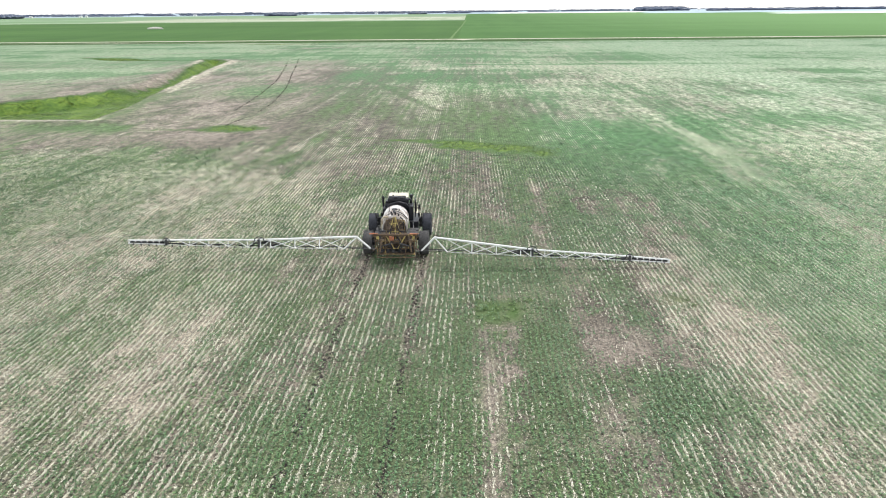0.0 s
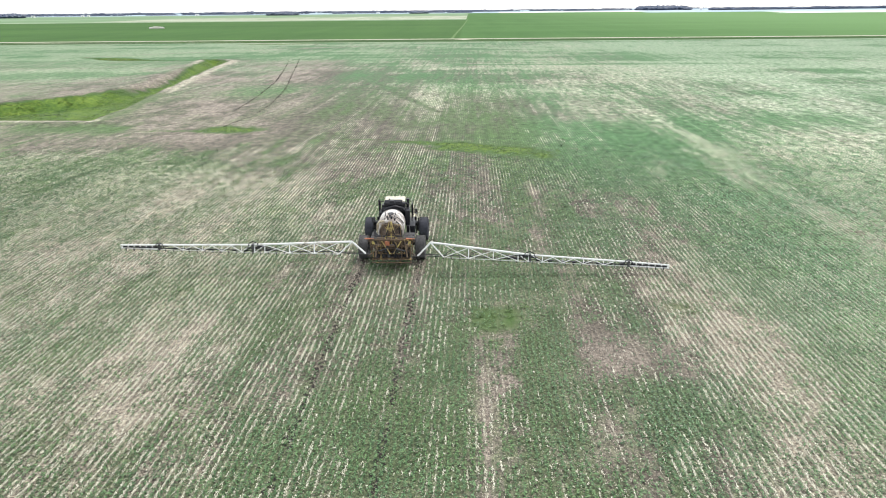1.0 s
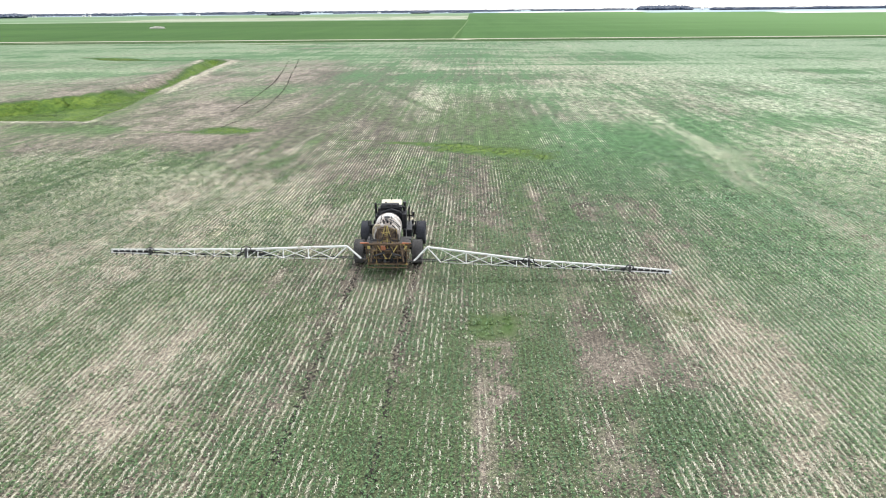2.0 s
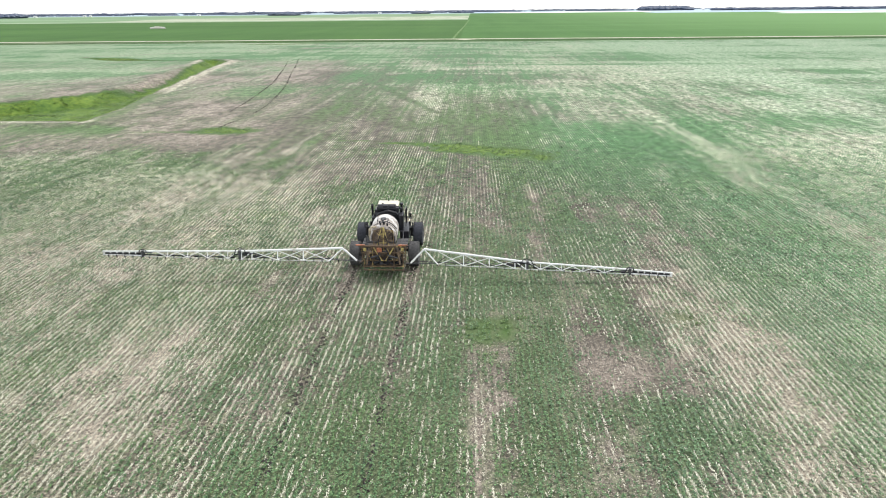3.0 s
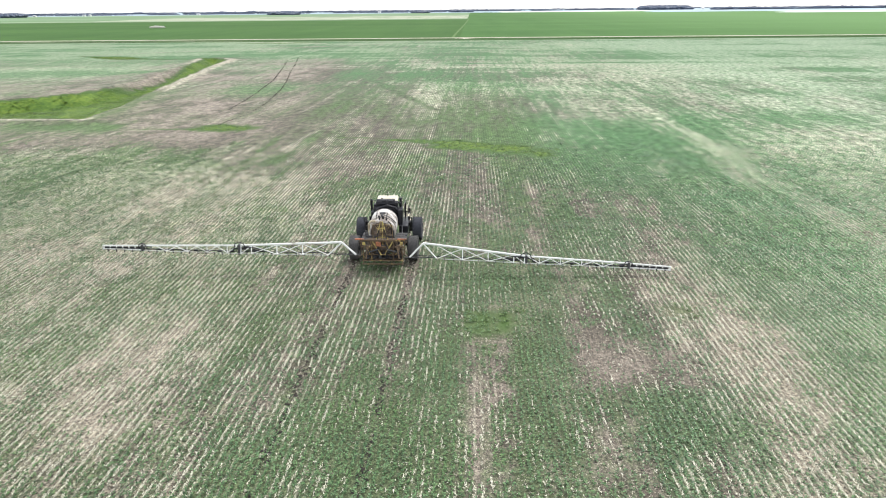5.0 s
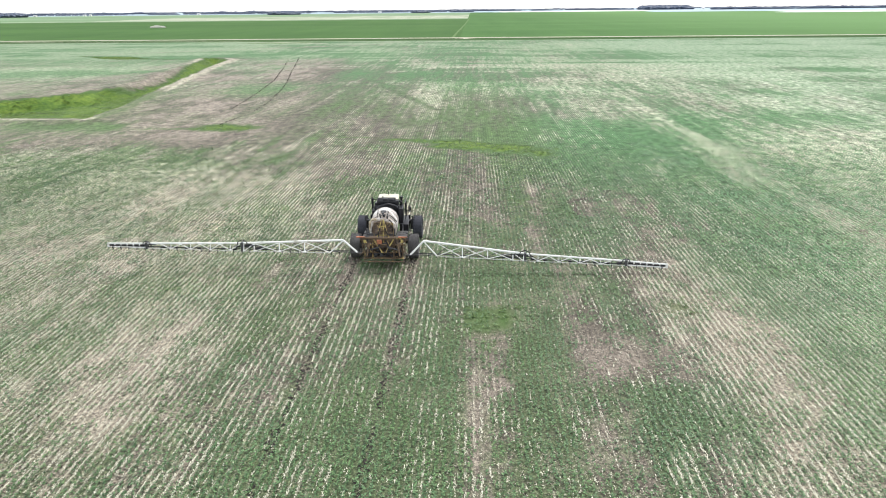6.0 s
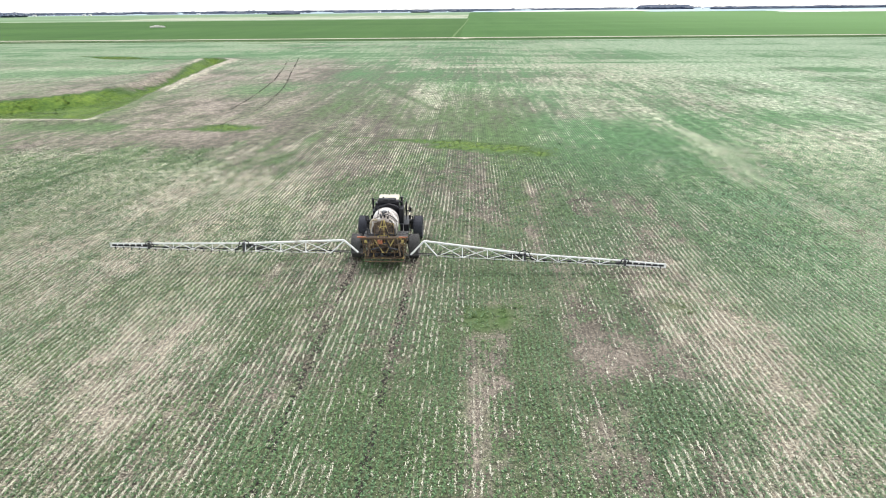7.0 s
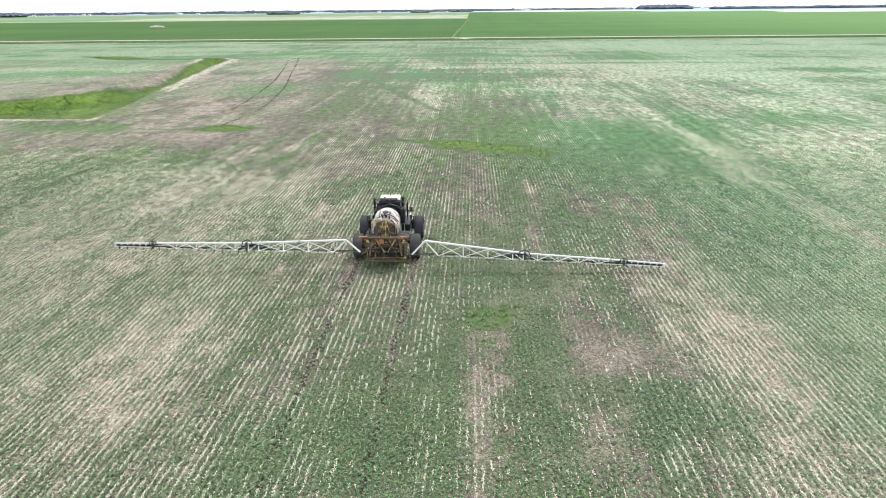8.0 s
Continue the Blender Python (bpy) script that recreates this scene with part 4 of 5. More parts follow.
# ---- distance ----
def far_wood(name, spots, label, seed):
    """Far trees, each a short trunk and a crown of many small leaf clumps, joined as one wood."""
    rng = np.random.RandomState(seed)
    x, y, h = (np.array(v) for v in zip(*spots))
    n = len(x)
    k = 11
    r = h * rng.uniform(0.7, 1.25, n)
    u = rng.normal(0, 1, (n, k, 3))
    u /= np.linalg.norm(u, axis=-1, keepdims=True)
    u *= rng.uniform(0.45, 1.0, (n, k, 1))
    c = np.stack([x, y, h * 0.42], -1)[:, None] + u * np.stack([r, r, h * 0.42], -1)[:, None]
    c = c.reshape(-1, 3)
    s = np.repeat(r, k) * rng.uniform(0.45, 0.8, n * k)
    az = rng.rand(n * k) * 6.28
    ring = [c + np.stack([s * np.cos(az + a), s * np.sin(az + a), s * rng.uniform(-0.35, 0.35, n * k)], -1) for a in (0, 1.57, 3.14, 4.71)]
    top, low = c + np.array([0, 0, 0.75]) * s[:, None], c - np.array([0, 0, 0.7]) * s[:, None]
    tri = [np.stack([ring[i], ring[(i + 1) % 4], top], 1) for i in range(4)] + [np.stack([ring[(i + 1) % 4], ring[i], low], 1) for i in range(4)]
    w = h * 0.03
    stem = []
    for a, b in ((0, 2.1), (2.1, 4.2), (4.2, 6.28)):
        p = np.stack([x + w * math.cos(a), y + w * math.sin(a), np.full(n, -0.2)], -1)
        q = np.stack([x + w * math.cos(b), y + w * math.sin(b), np.full(n, -0.2)], -1)
        stem.append(np.stack([p, q, np.stack([x, y, h * 0.6], -1)], 1))
    return tagged(soup(name, np.concatenate(tri + stem), HAZED_LEAF), label, "wood")


def wood_row(x0, x1, y0, y1, gap, lo, hi, seed, holes=0.45):
    rng = np.random.RandomState(seed)
    x = np.arange(x0, x1, gap) + rng.uniform(-gap / 2, gap / 2, len(np.arange(x0, x1, gap)))
    y = y0 + (y1 - y0) * (x - x0) / (x1 - x0) + rng.uniform(-12, 12, len(x))
    keep = value_noise(x / 70, np.zeros(len(x)) + seed, 6) + 0.15 * rng.rand(len(x)) > holes
    h = (lo + (hi - lo) * value_noise(x / 35, np.ones(len(x)) * seed, 2)) * rng.uniform(0.8, 1.15, len(x))
    return list(zip(x[keep], y[keep], h[keep]))


rng = np.random.RandomState(4)
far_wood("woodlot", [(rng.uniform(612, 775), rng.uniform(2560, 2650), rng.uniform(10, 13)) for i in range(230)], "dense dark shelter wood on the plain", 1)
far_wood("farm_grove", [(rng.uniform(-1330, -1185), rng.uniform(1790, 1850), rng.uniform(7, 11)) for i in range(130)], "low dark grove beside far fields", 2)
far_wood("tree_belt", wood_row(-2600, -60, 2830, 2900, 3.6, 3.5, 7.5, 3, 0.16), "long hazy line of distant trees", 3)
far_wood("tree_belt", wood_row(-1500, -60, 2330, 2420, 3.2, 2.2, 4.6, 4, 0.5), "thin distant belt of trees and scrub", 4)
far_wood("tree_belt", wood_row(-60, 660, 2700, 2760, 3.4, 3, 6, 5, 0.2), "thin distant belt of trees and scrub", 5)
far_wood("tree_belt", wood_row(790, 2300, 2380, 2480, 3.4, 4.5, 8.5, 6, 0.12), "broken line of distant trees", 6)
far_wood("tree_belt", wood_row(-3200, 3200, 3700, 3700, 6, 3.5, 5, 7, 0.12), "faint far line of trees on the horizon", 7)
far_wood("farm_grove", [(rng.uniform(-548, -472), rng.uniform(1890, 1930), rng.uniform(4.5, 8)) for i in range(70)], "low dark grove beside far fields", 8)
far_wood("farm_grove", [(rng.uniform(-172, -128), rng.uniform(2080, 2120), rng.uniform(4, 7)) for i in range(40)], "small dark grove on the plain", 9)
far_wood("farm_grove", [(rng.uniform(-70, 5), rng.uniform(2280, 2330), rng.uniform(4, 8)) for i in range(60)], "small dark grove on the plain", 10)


def farm_building(x, y, w, d, h, label):
    house = tagged(new("farm_building"), label, "building", "farm buildings")
    house.location = (x, y, 0)
    bm = bmesh.new()
    box(bm, (-w / 2, -d / 2, -0.2), (w / 2, d / 2, h))
    part("wall", bm, WALL, house)
    bm = bmesh.new()
    e = 0.4
    vs = [bm.verts.new(p) for p in ((-w / 2 - e, -d / 2 - e, h), (w / 2 + e, -d / 2 - e, h), (w / 2 + e, d / 2 + e, h), (-w / 2 - e, d / 2 + e, h), (-w / 2 - e, 0, h + d * 0.3), (w / 2 + e, 0, h + d * 0.3))]
    for f in ((0, 1, 5, 4), (2, 3, 4, 5), (0, 4, 3), (1, 2, 5), (3, 2, 1, 0)):
        bm.faces.new([vs[i] for i in f])
    part("roof", bm, GREY_ROOF, house)
    bm = bmesh.new()
    box(bm, (-1.8, -d / 2 - 0.08, 0), (1.8, -d / 2 + 0.05, min(3.2, h * 0.8)), 0.03)
    part("door", bm, GREY_ROOF, house)
    return house


for bx, by, bw, bd, bh in ((-1265, 2010, 9, 7, 3), (-1135, 2040, 8, 6, 3.2), (-1120, 2045, 6, 6, 4), (-830, 2130, 10, 7, 3), (-560, 2110, 9, 6, 3), (-300, 2300, 10, 7, 3), (-62, 2480, 9, 7, 3.4), (815, 2680, 14, 9, 4.5), (860, 2700, 11, 8, 4)):
    farm_building(bx, by, bw, bd, bh, "small white farm building with grey roof")


def rock_pile():
    rng = random.Random(7)
    pile = tagged(new("stone_heap"), "pale heap of cleared fieldstones in the crop", "stones")
    pile.location = (-289, 655, 0)
    for i in range(42):
        a, r = rng.uniform(0, 6.28), 7.2 * math.sqrt(rng.random())
        s = rng.uniform(0.5, 1.3)
        bm = bmesh.new()
        bmesh.ops.create_icosphere(bm, subdivisions=1, radius=s, matrix=pose(r * math.cos(a), r * math.sin(a) * 0.4, s * 0.35 + max(0, 1.1 - r * 0.16), rng.uniform(0, 90), rng.uniform(0, 90), 0))
        for v in bm.verts:
            v.co += Vector([rng.uniform(-0.18, 0.18) * s for _ in range(3)])
        part("stone", bm, STONE, pile)


rock_pile()


# ---- field sprayer ----
def tyre_mesh(r, w):
    bm = bmesh.new()
    m = Matrix.Rotation(radians(90), 4, "Y")
    lathe(bm, [(r * 0.6, -w * 0.42), (r * 0.66, -w * 0.47), (r * 0.82, -w * 0.5), (r * 0.93, -w * 0.46), (r * 0.965, -w * 0.3), (r * 0.97, 0), (r * 0.965, w * 0.3), (r * 0.93, w * 0.46), (r * 0.82, w * 0.5), (r * 0.66, w * 0.47), (r * 0.6, w * 0.42)], 40, m)
    k = 22
    for i in range(k):
        for s in (-1, 1):
            a = 2 * math.pi * (i + (0.5 if s > 0 else 0)) / k
            lug = Matrix.Rotation(a, 4, "X") @ Matrix.Translation((s * w * 0.24, 0, r * 0.975)) @ Matrix.Rotation(s * radians(38), 4, "Z")
            box(bm, (-w * 0.27, -0.035, -0.03), (w * 0.27, 0.035, 0.004), 0.0, lug)
    return bm


def add_wheel(parent, x, y, r, w, side, rubber):
    bm = bmesh.new()
    m = Matrix.Rotation(radians(90), 4, "Y")
    rings = lathe(bm, [(0.09, side * (w * 0.5)), (0.16, side * w * 0.46), (0.18, side * w * 0.2), (r * 0.5, side * w * 0.12), (r * 0.5, -side * w * 0.05), (0.2, -side * w * 0.1), (0.1, -side * w * 0.4)], 20, m)
    bm.faces.new(rings[0]), bm.faces.new(rings[-1])
    wheel = part("wheel", bm, STEEL, parent)
    wheel.location = (x, y, r)
    wheel.rotation_euler = (0.3 * x + y, 0, 0)
    part("tyre", tyre_mesh(r, w), rubber, wheel, "dusty black tyre with worn bar lugs")
    bm = bmesh.new()
    lathe(bm, [(r * 0.61, -w * 0.43), (r * 0.56, -w * 0.4), (r * 0.5, -w * 0.1), (r * 0.5, w * 0.1), (r * 0.56, w * 0.4), (r * 0.61, w * 0.43)], 32, m)
    part("rim", bm, STEEL, wheel)
    for i in range(8):
        a = i * math.pi / 4
        bm = bmesh.new()
        c = Vector((side * w * 0.155, 0.24 * math.cos(a), 0.24 * math.sin(a)))
        tube(bm, c, c + Vector((side * 0.04, 0, 0)), 0.022, 6)
        part("bolt", bm, STEEL, wheel)
    return wheel


def one_bar(name, a, b, w, h, material, parent, label=""):
    bm = bmesh.new()
    bar(bm, a, b, w, h)
    return part(name, bm, material, parent, label)


def one_tube(name, pts, r, material, parent, n=8, label=""):
    bm = bmesh.new()
    hose(bm, pts, r, n)
    return part(name, bm, material, parent, label, False)


def one_box(name, lo, hi, bevel, material, parent, label=""):
    bm = bmesh.new()
    box(bm, lo, hi, bevel)
    return part(name, bm, material, parent, label)


def boom_arm(parent, side, xs, tops, lows, y, cx):
    """A folding truss arm: xs outward from the middle at apex, fold, fold, tip; heights of top and bottom chord there."""
    P = lambda d, z, dy=0.0: (cx + side * d, y + dy, z)

    def along(vals, d):
        return float(np.interp(d, xs, vals))

    bm = bmesh.new()
    for i in range(3):
        bar(bm, P(xs[i], tops[i]), P(xs[i + 1] + 0.02, tops[i + 1]), (0.105, 0.088, 0.072)[i], (0.105, 0.088, 0.072)[i])
    arm = part("boom_arm", bm, WHITE, parent, "white truss boom arm with crossed braces")
    x_in = xs[0] + 0.85
    for name, dy, r in (("front_chord", 0.24, 0.013), ("rear_chord", -0.24, 0.018)):
        bm = bmesh.new()
        pts = [(x_in, along(lows, x_in)), (xs[1], lows[1]), (xs[2], lows[2]), (xs[3], lows[3])]
        f = (1, 0.8, 0.4, 0.25)
        for i in range(3):
            tube(bm, P(pts[i][0], pts[i][1], dy * f[i]), P(pts[i + 1][0], pts[i + 1][1], dy * f[i + 1]), r, 8)
        part(name, bm, STEEL if dy > 0 else PIPE, arm)
    # foot from the apex down to the centre frame, and out to the lower chord
    one_bar("foot_strut", P(xs[0], tops[0] - 0.03), P(xs[0] - 0.82, lows[0] - 0.04), 0.1, 0.1, WHITE, arm)
    one_bar("foot_strut", P(xs[0] - 0.02, tops[0] - 0.03, 0.05), P(xs[0] - 0.7, lows[0] - 0.06, 0.3), 0.06, 0.06, WHITE, arm)
    one_bar("brace", P(xs[0] + 0.02, tops[0] - 0.03), P(x_in, along(lows, x_in), -0.22), 0.065, 0.065, WHITE, arm)
    one_tube("lower_link", [P(xs[0] - 1.1, lows[0] - 0.06), P(x_in, along(lows, x_in))], 0.03, STEEL, arm)
    # inner bays: uprights with crossed braces between
    knots = list(np.linspace(x_in, xs[1] - 0.75, 4))
    for a, b in zip(knots, knots[1:]):
        mid = (a + b) / 2
        one_bar("brace", P(a, along(tops, a) - 0.04), P(b, along(lows, b), -0.2), 0.036, 0.036, WHITE, arm)
        one_bar("brace", P(a, along(lows, a), -0.2), P(b, along(tops, b) - 0.04), 0.036, 0.036, WHITE, arm)
        one_bar("brace", P(a, along(lows, a), 0.2), P(mid, along(tops, mid) - 0.04), 0.035, 0.035, STEEL, arm)
    for a in [*knots[1:], xs[1] - 0.1]:
        one_bar("upright", P(a, along(tops, a) - 0.04), P(a, along(lows, a), -0.21), 0.055, 0.055, WHITE, arm)
        one_bar("cross_tie", P(a, along(lows, a), -0.22), P(a, along(lows, a), 0.22), 0.04, 0.04, WHITE, arm)
    # fold joint
    one_bar("brace", P(knots[-1], along(tops, knots[-1]) - 0.04), P(xs[1] - 0.1, along(lows, xs[1]), -0.2), 0.05, 0.05, WHITE, arm)
    for d, s in ((xs[1], 1.0), (xs[2], 0.7)):
        z0, z1 = along(lows, d), along(tops, d)
        one_box("hinge", (cx + side * d - 0.07, y - 0.2 * s, z0 - 0.05), (cx + side * d + 0.07, y + 0.2 * s, z1 + 0.08), 0.02, STEEL, arm, "dark steel fold hinge")
        loop = [P(d - 0.45 * s, z0 + 0.1, -0.1), P(d - 0.3 * s, z1 + 0.16 * s, -0.12), P(d - 0.05, z1 + 0.27 * s, -0.12), P(d + 0.22 * s, z1 + 0.15 * s, -0.1), P(d + 0.4 * s, z0 + 0.1, -0.1)]
        one_tube("hose_loop", loop, 0.03, BLACK, arm)
        one_tube("fold_cylinder", [P(d - 0.75 * s, z1 - 0.12, 0.08), P(d + 0.3 * s, z1 - 0.06, 0.08)], 0.045, STEEL, arm)
    # middle section: zigzag of light braces
    zig = np.linspace(xs[1] + 0.15, xs[2] - 0.9, 9)
    for i, (a, b) in enumerate(zip(zig, zig[1:])):
        up = i % 2 == 0
        one_bar("brace", P(a, along(tops if up else lows, a) - (0.03 if up else 0), -0.08), P(b, along(lows if up else tops, b) - (0 if up else 0.03), -0.08), 0.04, 0.04, WHITE, arm)
    for a in zig[1::2]:
        one_bar("upright", P(a, along(tops, a) - 0.03), P(a, along(lows, a), -0.1), 0.035, 0.035, WHITE, arm)
    one_tube("spray_hose", [P(d, along(lows, d) + 0.09, -0.03) for d in np.linspace(xs[1] - 1.6, xs[3] - 0.2, 16)], 0.028, BLACK, arm)
    one_tube("spray_hose", [P(d, along(lows, d) + 0.02, 0.1) for d in np.linspace(xs[0] - 0.4, xs[1] - 0.4, 12)], 0.025, BLACK, arm)
    # tip: a flat ladder
    for a in np.linspace(xs[2] + 0.1, xs[3] - 0.05, 7):
        one_bar("upright", P(a, along(tops, a)), P(a, along(lows, a) - 0.02), 0.06, 0.06, WHITE, arm)
    one_bar("tip_rail", P(xs[2], lows[2]), P(xs[3], lows[3] - 0.01), 0.055, 0.055, WHITE, arm)
    one_bar("end_plate", P(xs[3], tops[3] + 0.03), P(xs[3], lows[3] - 0.04), 0.09, 0.09, WHITE, arm)
    rungs = np.linspace(xs[2] + 0.1, xs[3] - 0.05, 7)
    for a, b in zip(rungs, rungs[1:]):
        mid, z = (a + b) / 2, (along(tops, (a + b) / 2) + along(lows, (a + b) / 2)) / 2
        one_box("spray_valve", (cx + side * mid - 0.14, y - 0.05, z - 0.05), (cx + side * mid + 0.14, y + 0.06, z + 0.05), 0.015, BLACK, arm, "black nozzle valve")
    for d in np.arange(xs[1] + 0.5, xs[2] - 0.3, 0.75):
        z = along(lows, d) + 0.07
        one_box("spray_valve", (cx + side * d - 0.13, y - 0.07, z - 0.05), (cx + side * d + 0.13, y + 0.04, z + 0.05), 0.015, BLACK, arm, "black nozzle valve")
    for k in range(3):
        one_tube("feed_hose", [P(d, along(lows, d) + 0.16 + 0.07 * k + 0.05 * math.sin(3 * d + k), 0.05 - 0.05 * k) for d in np.linspace(xs[1] - 1.5, xs[1] + 0.5, 9)], 0.035, BLACK, arm)
    # nozzle bodies
    for a in np.arange(xs[0] + 0.3, xs[3], 0.51):
        z = along(lows, a)
        bm = bmesh.new()
        tube(bm, P(a, z - 0.01, -0.05), P(a, z - 0.13, -0.05), 0.028, 6)
        tube(bm, P(a, z - 0.12, -0.05), P(a, z - 0.18, -0.05), 0.02, 6, 0.012)
        box(bm, (cx + side * a - 0.035, y - 0.09, z - 0.06), (cx + side * a + 0.035, y - 0.01, z + 0.02))
        part("nozzle", bm, BLACK, arm)
    return arm


def build_sprayer():
    s = tagged(new("field_sprayer"), "muddy white self-propelled field sprayer with wide unfolded boom", "sprayer")
    s.location = (-4.8, 59.65, 0)
    R, W = 0.8, 0.64
    for x, y in ((-1.95, 0.0), (1.82, 0.0), (-2.12, 4.05), (1.78, 4.05)):
        add_wheel(s, x, y, R, W, 1 if x > 0 else -1, RUBBER if y > 1 else DUSTY)
    # frame and legs
    for x in (-0.45, 0.45):
        one_bar("chassis_rail", (x, -1.0, 1.32), (x, 6.4, 1.32), 0.14, 0.24, STEEL, s)
    for y in (0.0, 4.05):
        one_bar("axle", (-1.5, y, 1.25), (1.5, y, 1.25), 0.2, 0.2, STEEL, s)
        for k in (-1, 1):
            one_bar("wheel_leg", (k * 1.5, y, 1.32), (k * 1.52, y, 0.62), 0.18, 0.2, STEEL, s)
            one_tube("suspension_strut", [(k * 1.36, y + 0.16, 0.9), (k * 1.36, y + 0.16, 1.62)], 0.07, BLACK, s)
            bm = bmesh.new()
            tube(bm, (k * 1.52, y, R), (k * 1.78, y, R), 0.17, 14)
            part("wheel_motor", bm, STEEL, s)
    for y in (-0.8, 1.6, 3.1, 6.2):
        one_bar("cross_member", (-0.5, y, 1.3), (0.5, y, 1.3), 0.12, 0.16, STEEL, s)
    # tank with domed ends
    bm = bmesh.new()
    m = Matrix.Translation((-0.18, 1.3, 1.84)) @ Matrix.Rotation(radians(-90), 4, "X")
    r, half = 0.9, 1.5
    prof = [(0.02, -half + 0.02), (r * 0.45, -half + 0.03), (r * 0.8, -half + 0.05), (r * 0.9, -half + 0.1), (r * 0.97, -half + 0.24), (r, -half + 0.5), (r * 1.005, -0.3), (r * 0.985, -0.25), (r * 1.005, -0.2), (r, half - 0.5), (r * 0.92, half - 0.28), (r * 0.7, half - 0.1), (r * 0.4, half), (0.02, half + 0.02)]
    rings = lathe(bm, prof, 36, m)
    bm.faces.new(rings[0][::-1]), bm.faces.new(rings[-1])
    for f in bm.faces:
        c = f.calc_center_median()
        if c.y < 0.12 and math.hypot(c.x + 0.18, c.z - 1.84) < 0.66 + 0.07 * math.sin(c.x * 11):
            f.material_index = 1
    tank = part("tank", bm, [TANK, TANK_BACK], s, "dirty white poly tank with a mud-caked rear end", True)
    for y in (0.35, 2.3):
        bm = bmesh.new()
        mm = Matrix.Translation((-0.18, y, 1.84)) @ Matrix.Rotation(radians(-90), 4, "X")
        lathe(bm, [(r + 0.008, -0.035), (r + 0.022, -0.03), (r + 0.022, 0.03), (r + 0.008, 0.035)], 36, mm)
        part("strap", bm, BLACK, tank)
    for y, rad, hgt in ((0.5, 0.09, 0.16), (1.15, 0.2, 0.08)):
        bm = bmesh.new()
        tube(bm, (-0.18, y, 1.84 + r - 0.05), (-0.18, y, 1.84 + r + hgt), rad, 20, rad * 0.92)
        part("lid", bm, BLACK if rad > 0.2 else STEEL, tank, "black filler lid")
    for k in (-1, 1):
        one_tube("hand_rail", [(-0.18 + k * 0.35, 0.15, 2.62), (-0.18 + k * 0.32, 0.2, 2.95), (-0.18 + k * 0.32, 0.75, 2.98), (-0.18 + k * 0.35, 0.8, 2.72)], 0.022, STEEL, tank)
        one_bar("saddle", (-0.18 + k * 0.62, 0.2, 1.36), (-0.18 + k * 0.62, 2.4, 1.36), 0.16, 0.3, STEEL, tank)
    # engine cowl between tank and cab
    bm = bmesh.new()
    box(bm, (-1.02, 2.78, 1.4), (0.82, 3.38, 2.76), 0.22)
    cowl = part("engine_cowl", bm, BLACK, s, "black engine cowl")
    one_tube("air_cleaner", [(-0.72, 3.1, 2.92), (0.5, 3.1, 2.92)], 0.26, BLACK, cowl, 16)
    one_tube("air_cleaner", [(-0.4, 2.95, 2.98), (0.3, 3.0, 2.98)], 0.09, BLACK, cowl, 12)
    one_box("battery_box", (-0.95, 2.9, 2.5), (-0.55, 3.3, 2.86), 0.05, BLACK, cowl)
    one_tube("coolant_hose", [(0.3, 2.85, 2.5), (0.62, 2.8, 2.6), (0.72, 3.1, 2.45)], 0.05, STEEL, cowl)
    for i in range(6):
        one_bar("louvre", (-0.7, 2.84, 1.75 + i * 0.14), (0.5, 2.84, 1.75 + i * 0.14), 0.03, 0.06, STEEL, cowl)
    # cab
    x0, x1, y0, y1, zf, zr = -0.8, 0.6, 3.45, 5.15, 1.3, 2.74
    bm = bmesh.new()
    box(bm, (x0, y0, zf), (x1, y1, 1.85), 0.06)
    for cx, cy in ((x0 + 0.05, y0 + 0.05), (x1 - 0.05, y0 + 0.05), (x0 + 0.05, y1 - 0.05), (x1 - 0.05, y1 - 0.05)):
        bar(bm, (cx, cy, 1.8), (cx * 0.97, cy, zr), 0.09, 0.09)
    cab = part("cab", bm, BLACK, s, "dark cab with tinted glass")
    for lo, hi in (((x0 + 0.09, y0 + 0.02, 1.86), (x1 - 0.09, y0 + 0.04, zr - 0.02)), ((x0 + 0.09, y1 - 0.04, 1.86), (x1 - 0.09, y1 - 0.02, zr - 0.02)),
                   ((x0 + 0.02, y0 + 0.09, 1.86), (x0 + 0.04, y1 - 0.09, zr - 0.02)), ((x1 - 0.04, y0 + 0.09, 1.86), (x1 - 0.02, y1 - 0.09, zr - 0.02))):
        one_box("window", lo, hi, 0.0, GLASS, cab)
    bm = bmesh.new()
    box(bm, (x0 - 0.03, y0 + 0.2, zr), (x1 + 0.03, y1 - 0.1, zr + 0.18), 0.08)
    part("roof", bm, ROOF, cab, "cream cab roof")
    bm = bmesh.new()
    box(bm, (x0 + 0.22, y0 + 0.55, zr + 0.155), (x1 - 0.22, y0 + 1.25, zr + 0.22), 0.03)
    part("roof_hatch", bm, ROOF, cab)
    bm = bmesh.new()
    box(bm, (x0 + 0.15, y0 + 0.15, zr + 0.02), (x1 - 0.15, y0 + 0.2, zr + 0.09), 0.012)
    part("rear_trim", bm, BLACK, cab)
    one_bar("antenna", (-0.12, y1 - 0.4, zr + 0.16), (-0.12, y1 - 0.4, zr + 0.42), 0.05, 0.05, BLACK, cab)
    for cx in (x0 + 0.1, x1 - 0.1):
        bm = bmesh.new()
        box(bm, (cx - 0.08, y0 + 0.12, zr + 0.02), (cx + 0.08, y0 + 0.2, zr + 0.13), 0.015)
        part("work_light", bm, STEEL, cab)
    one_tube("beacon", [(-0.45, y0 + 0.36, zr + 0.14), (-0.45, y0 + 0.36, zr + 0.32)], 0.05, BLACK, cab)
    # nose
    bm = bmesh.new()
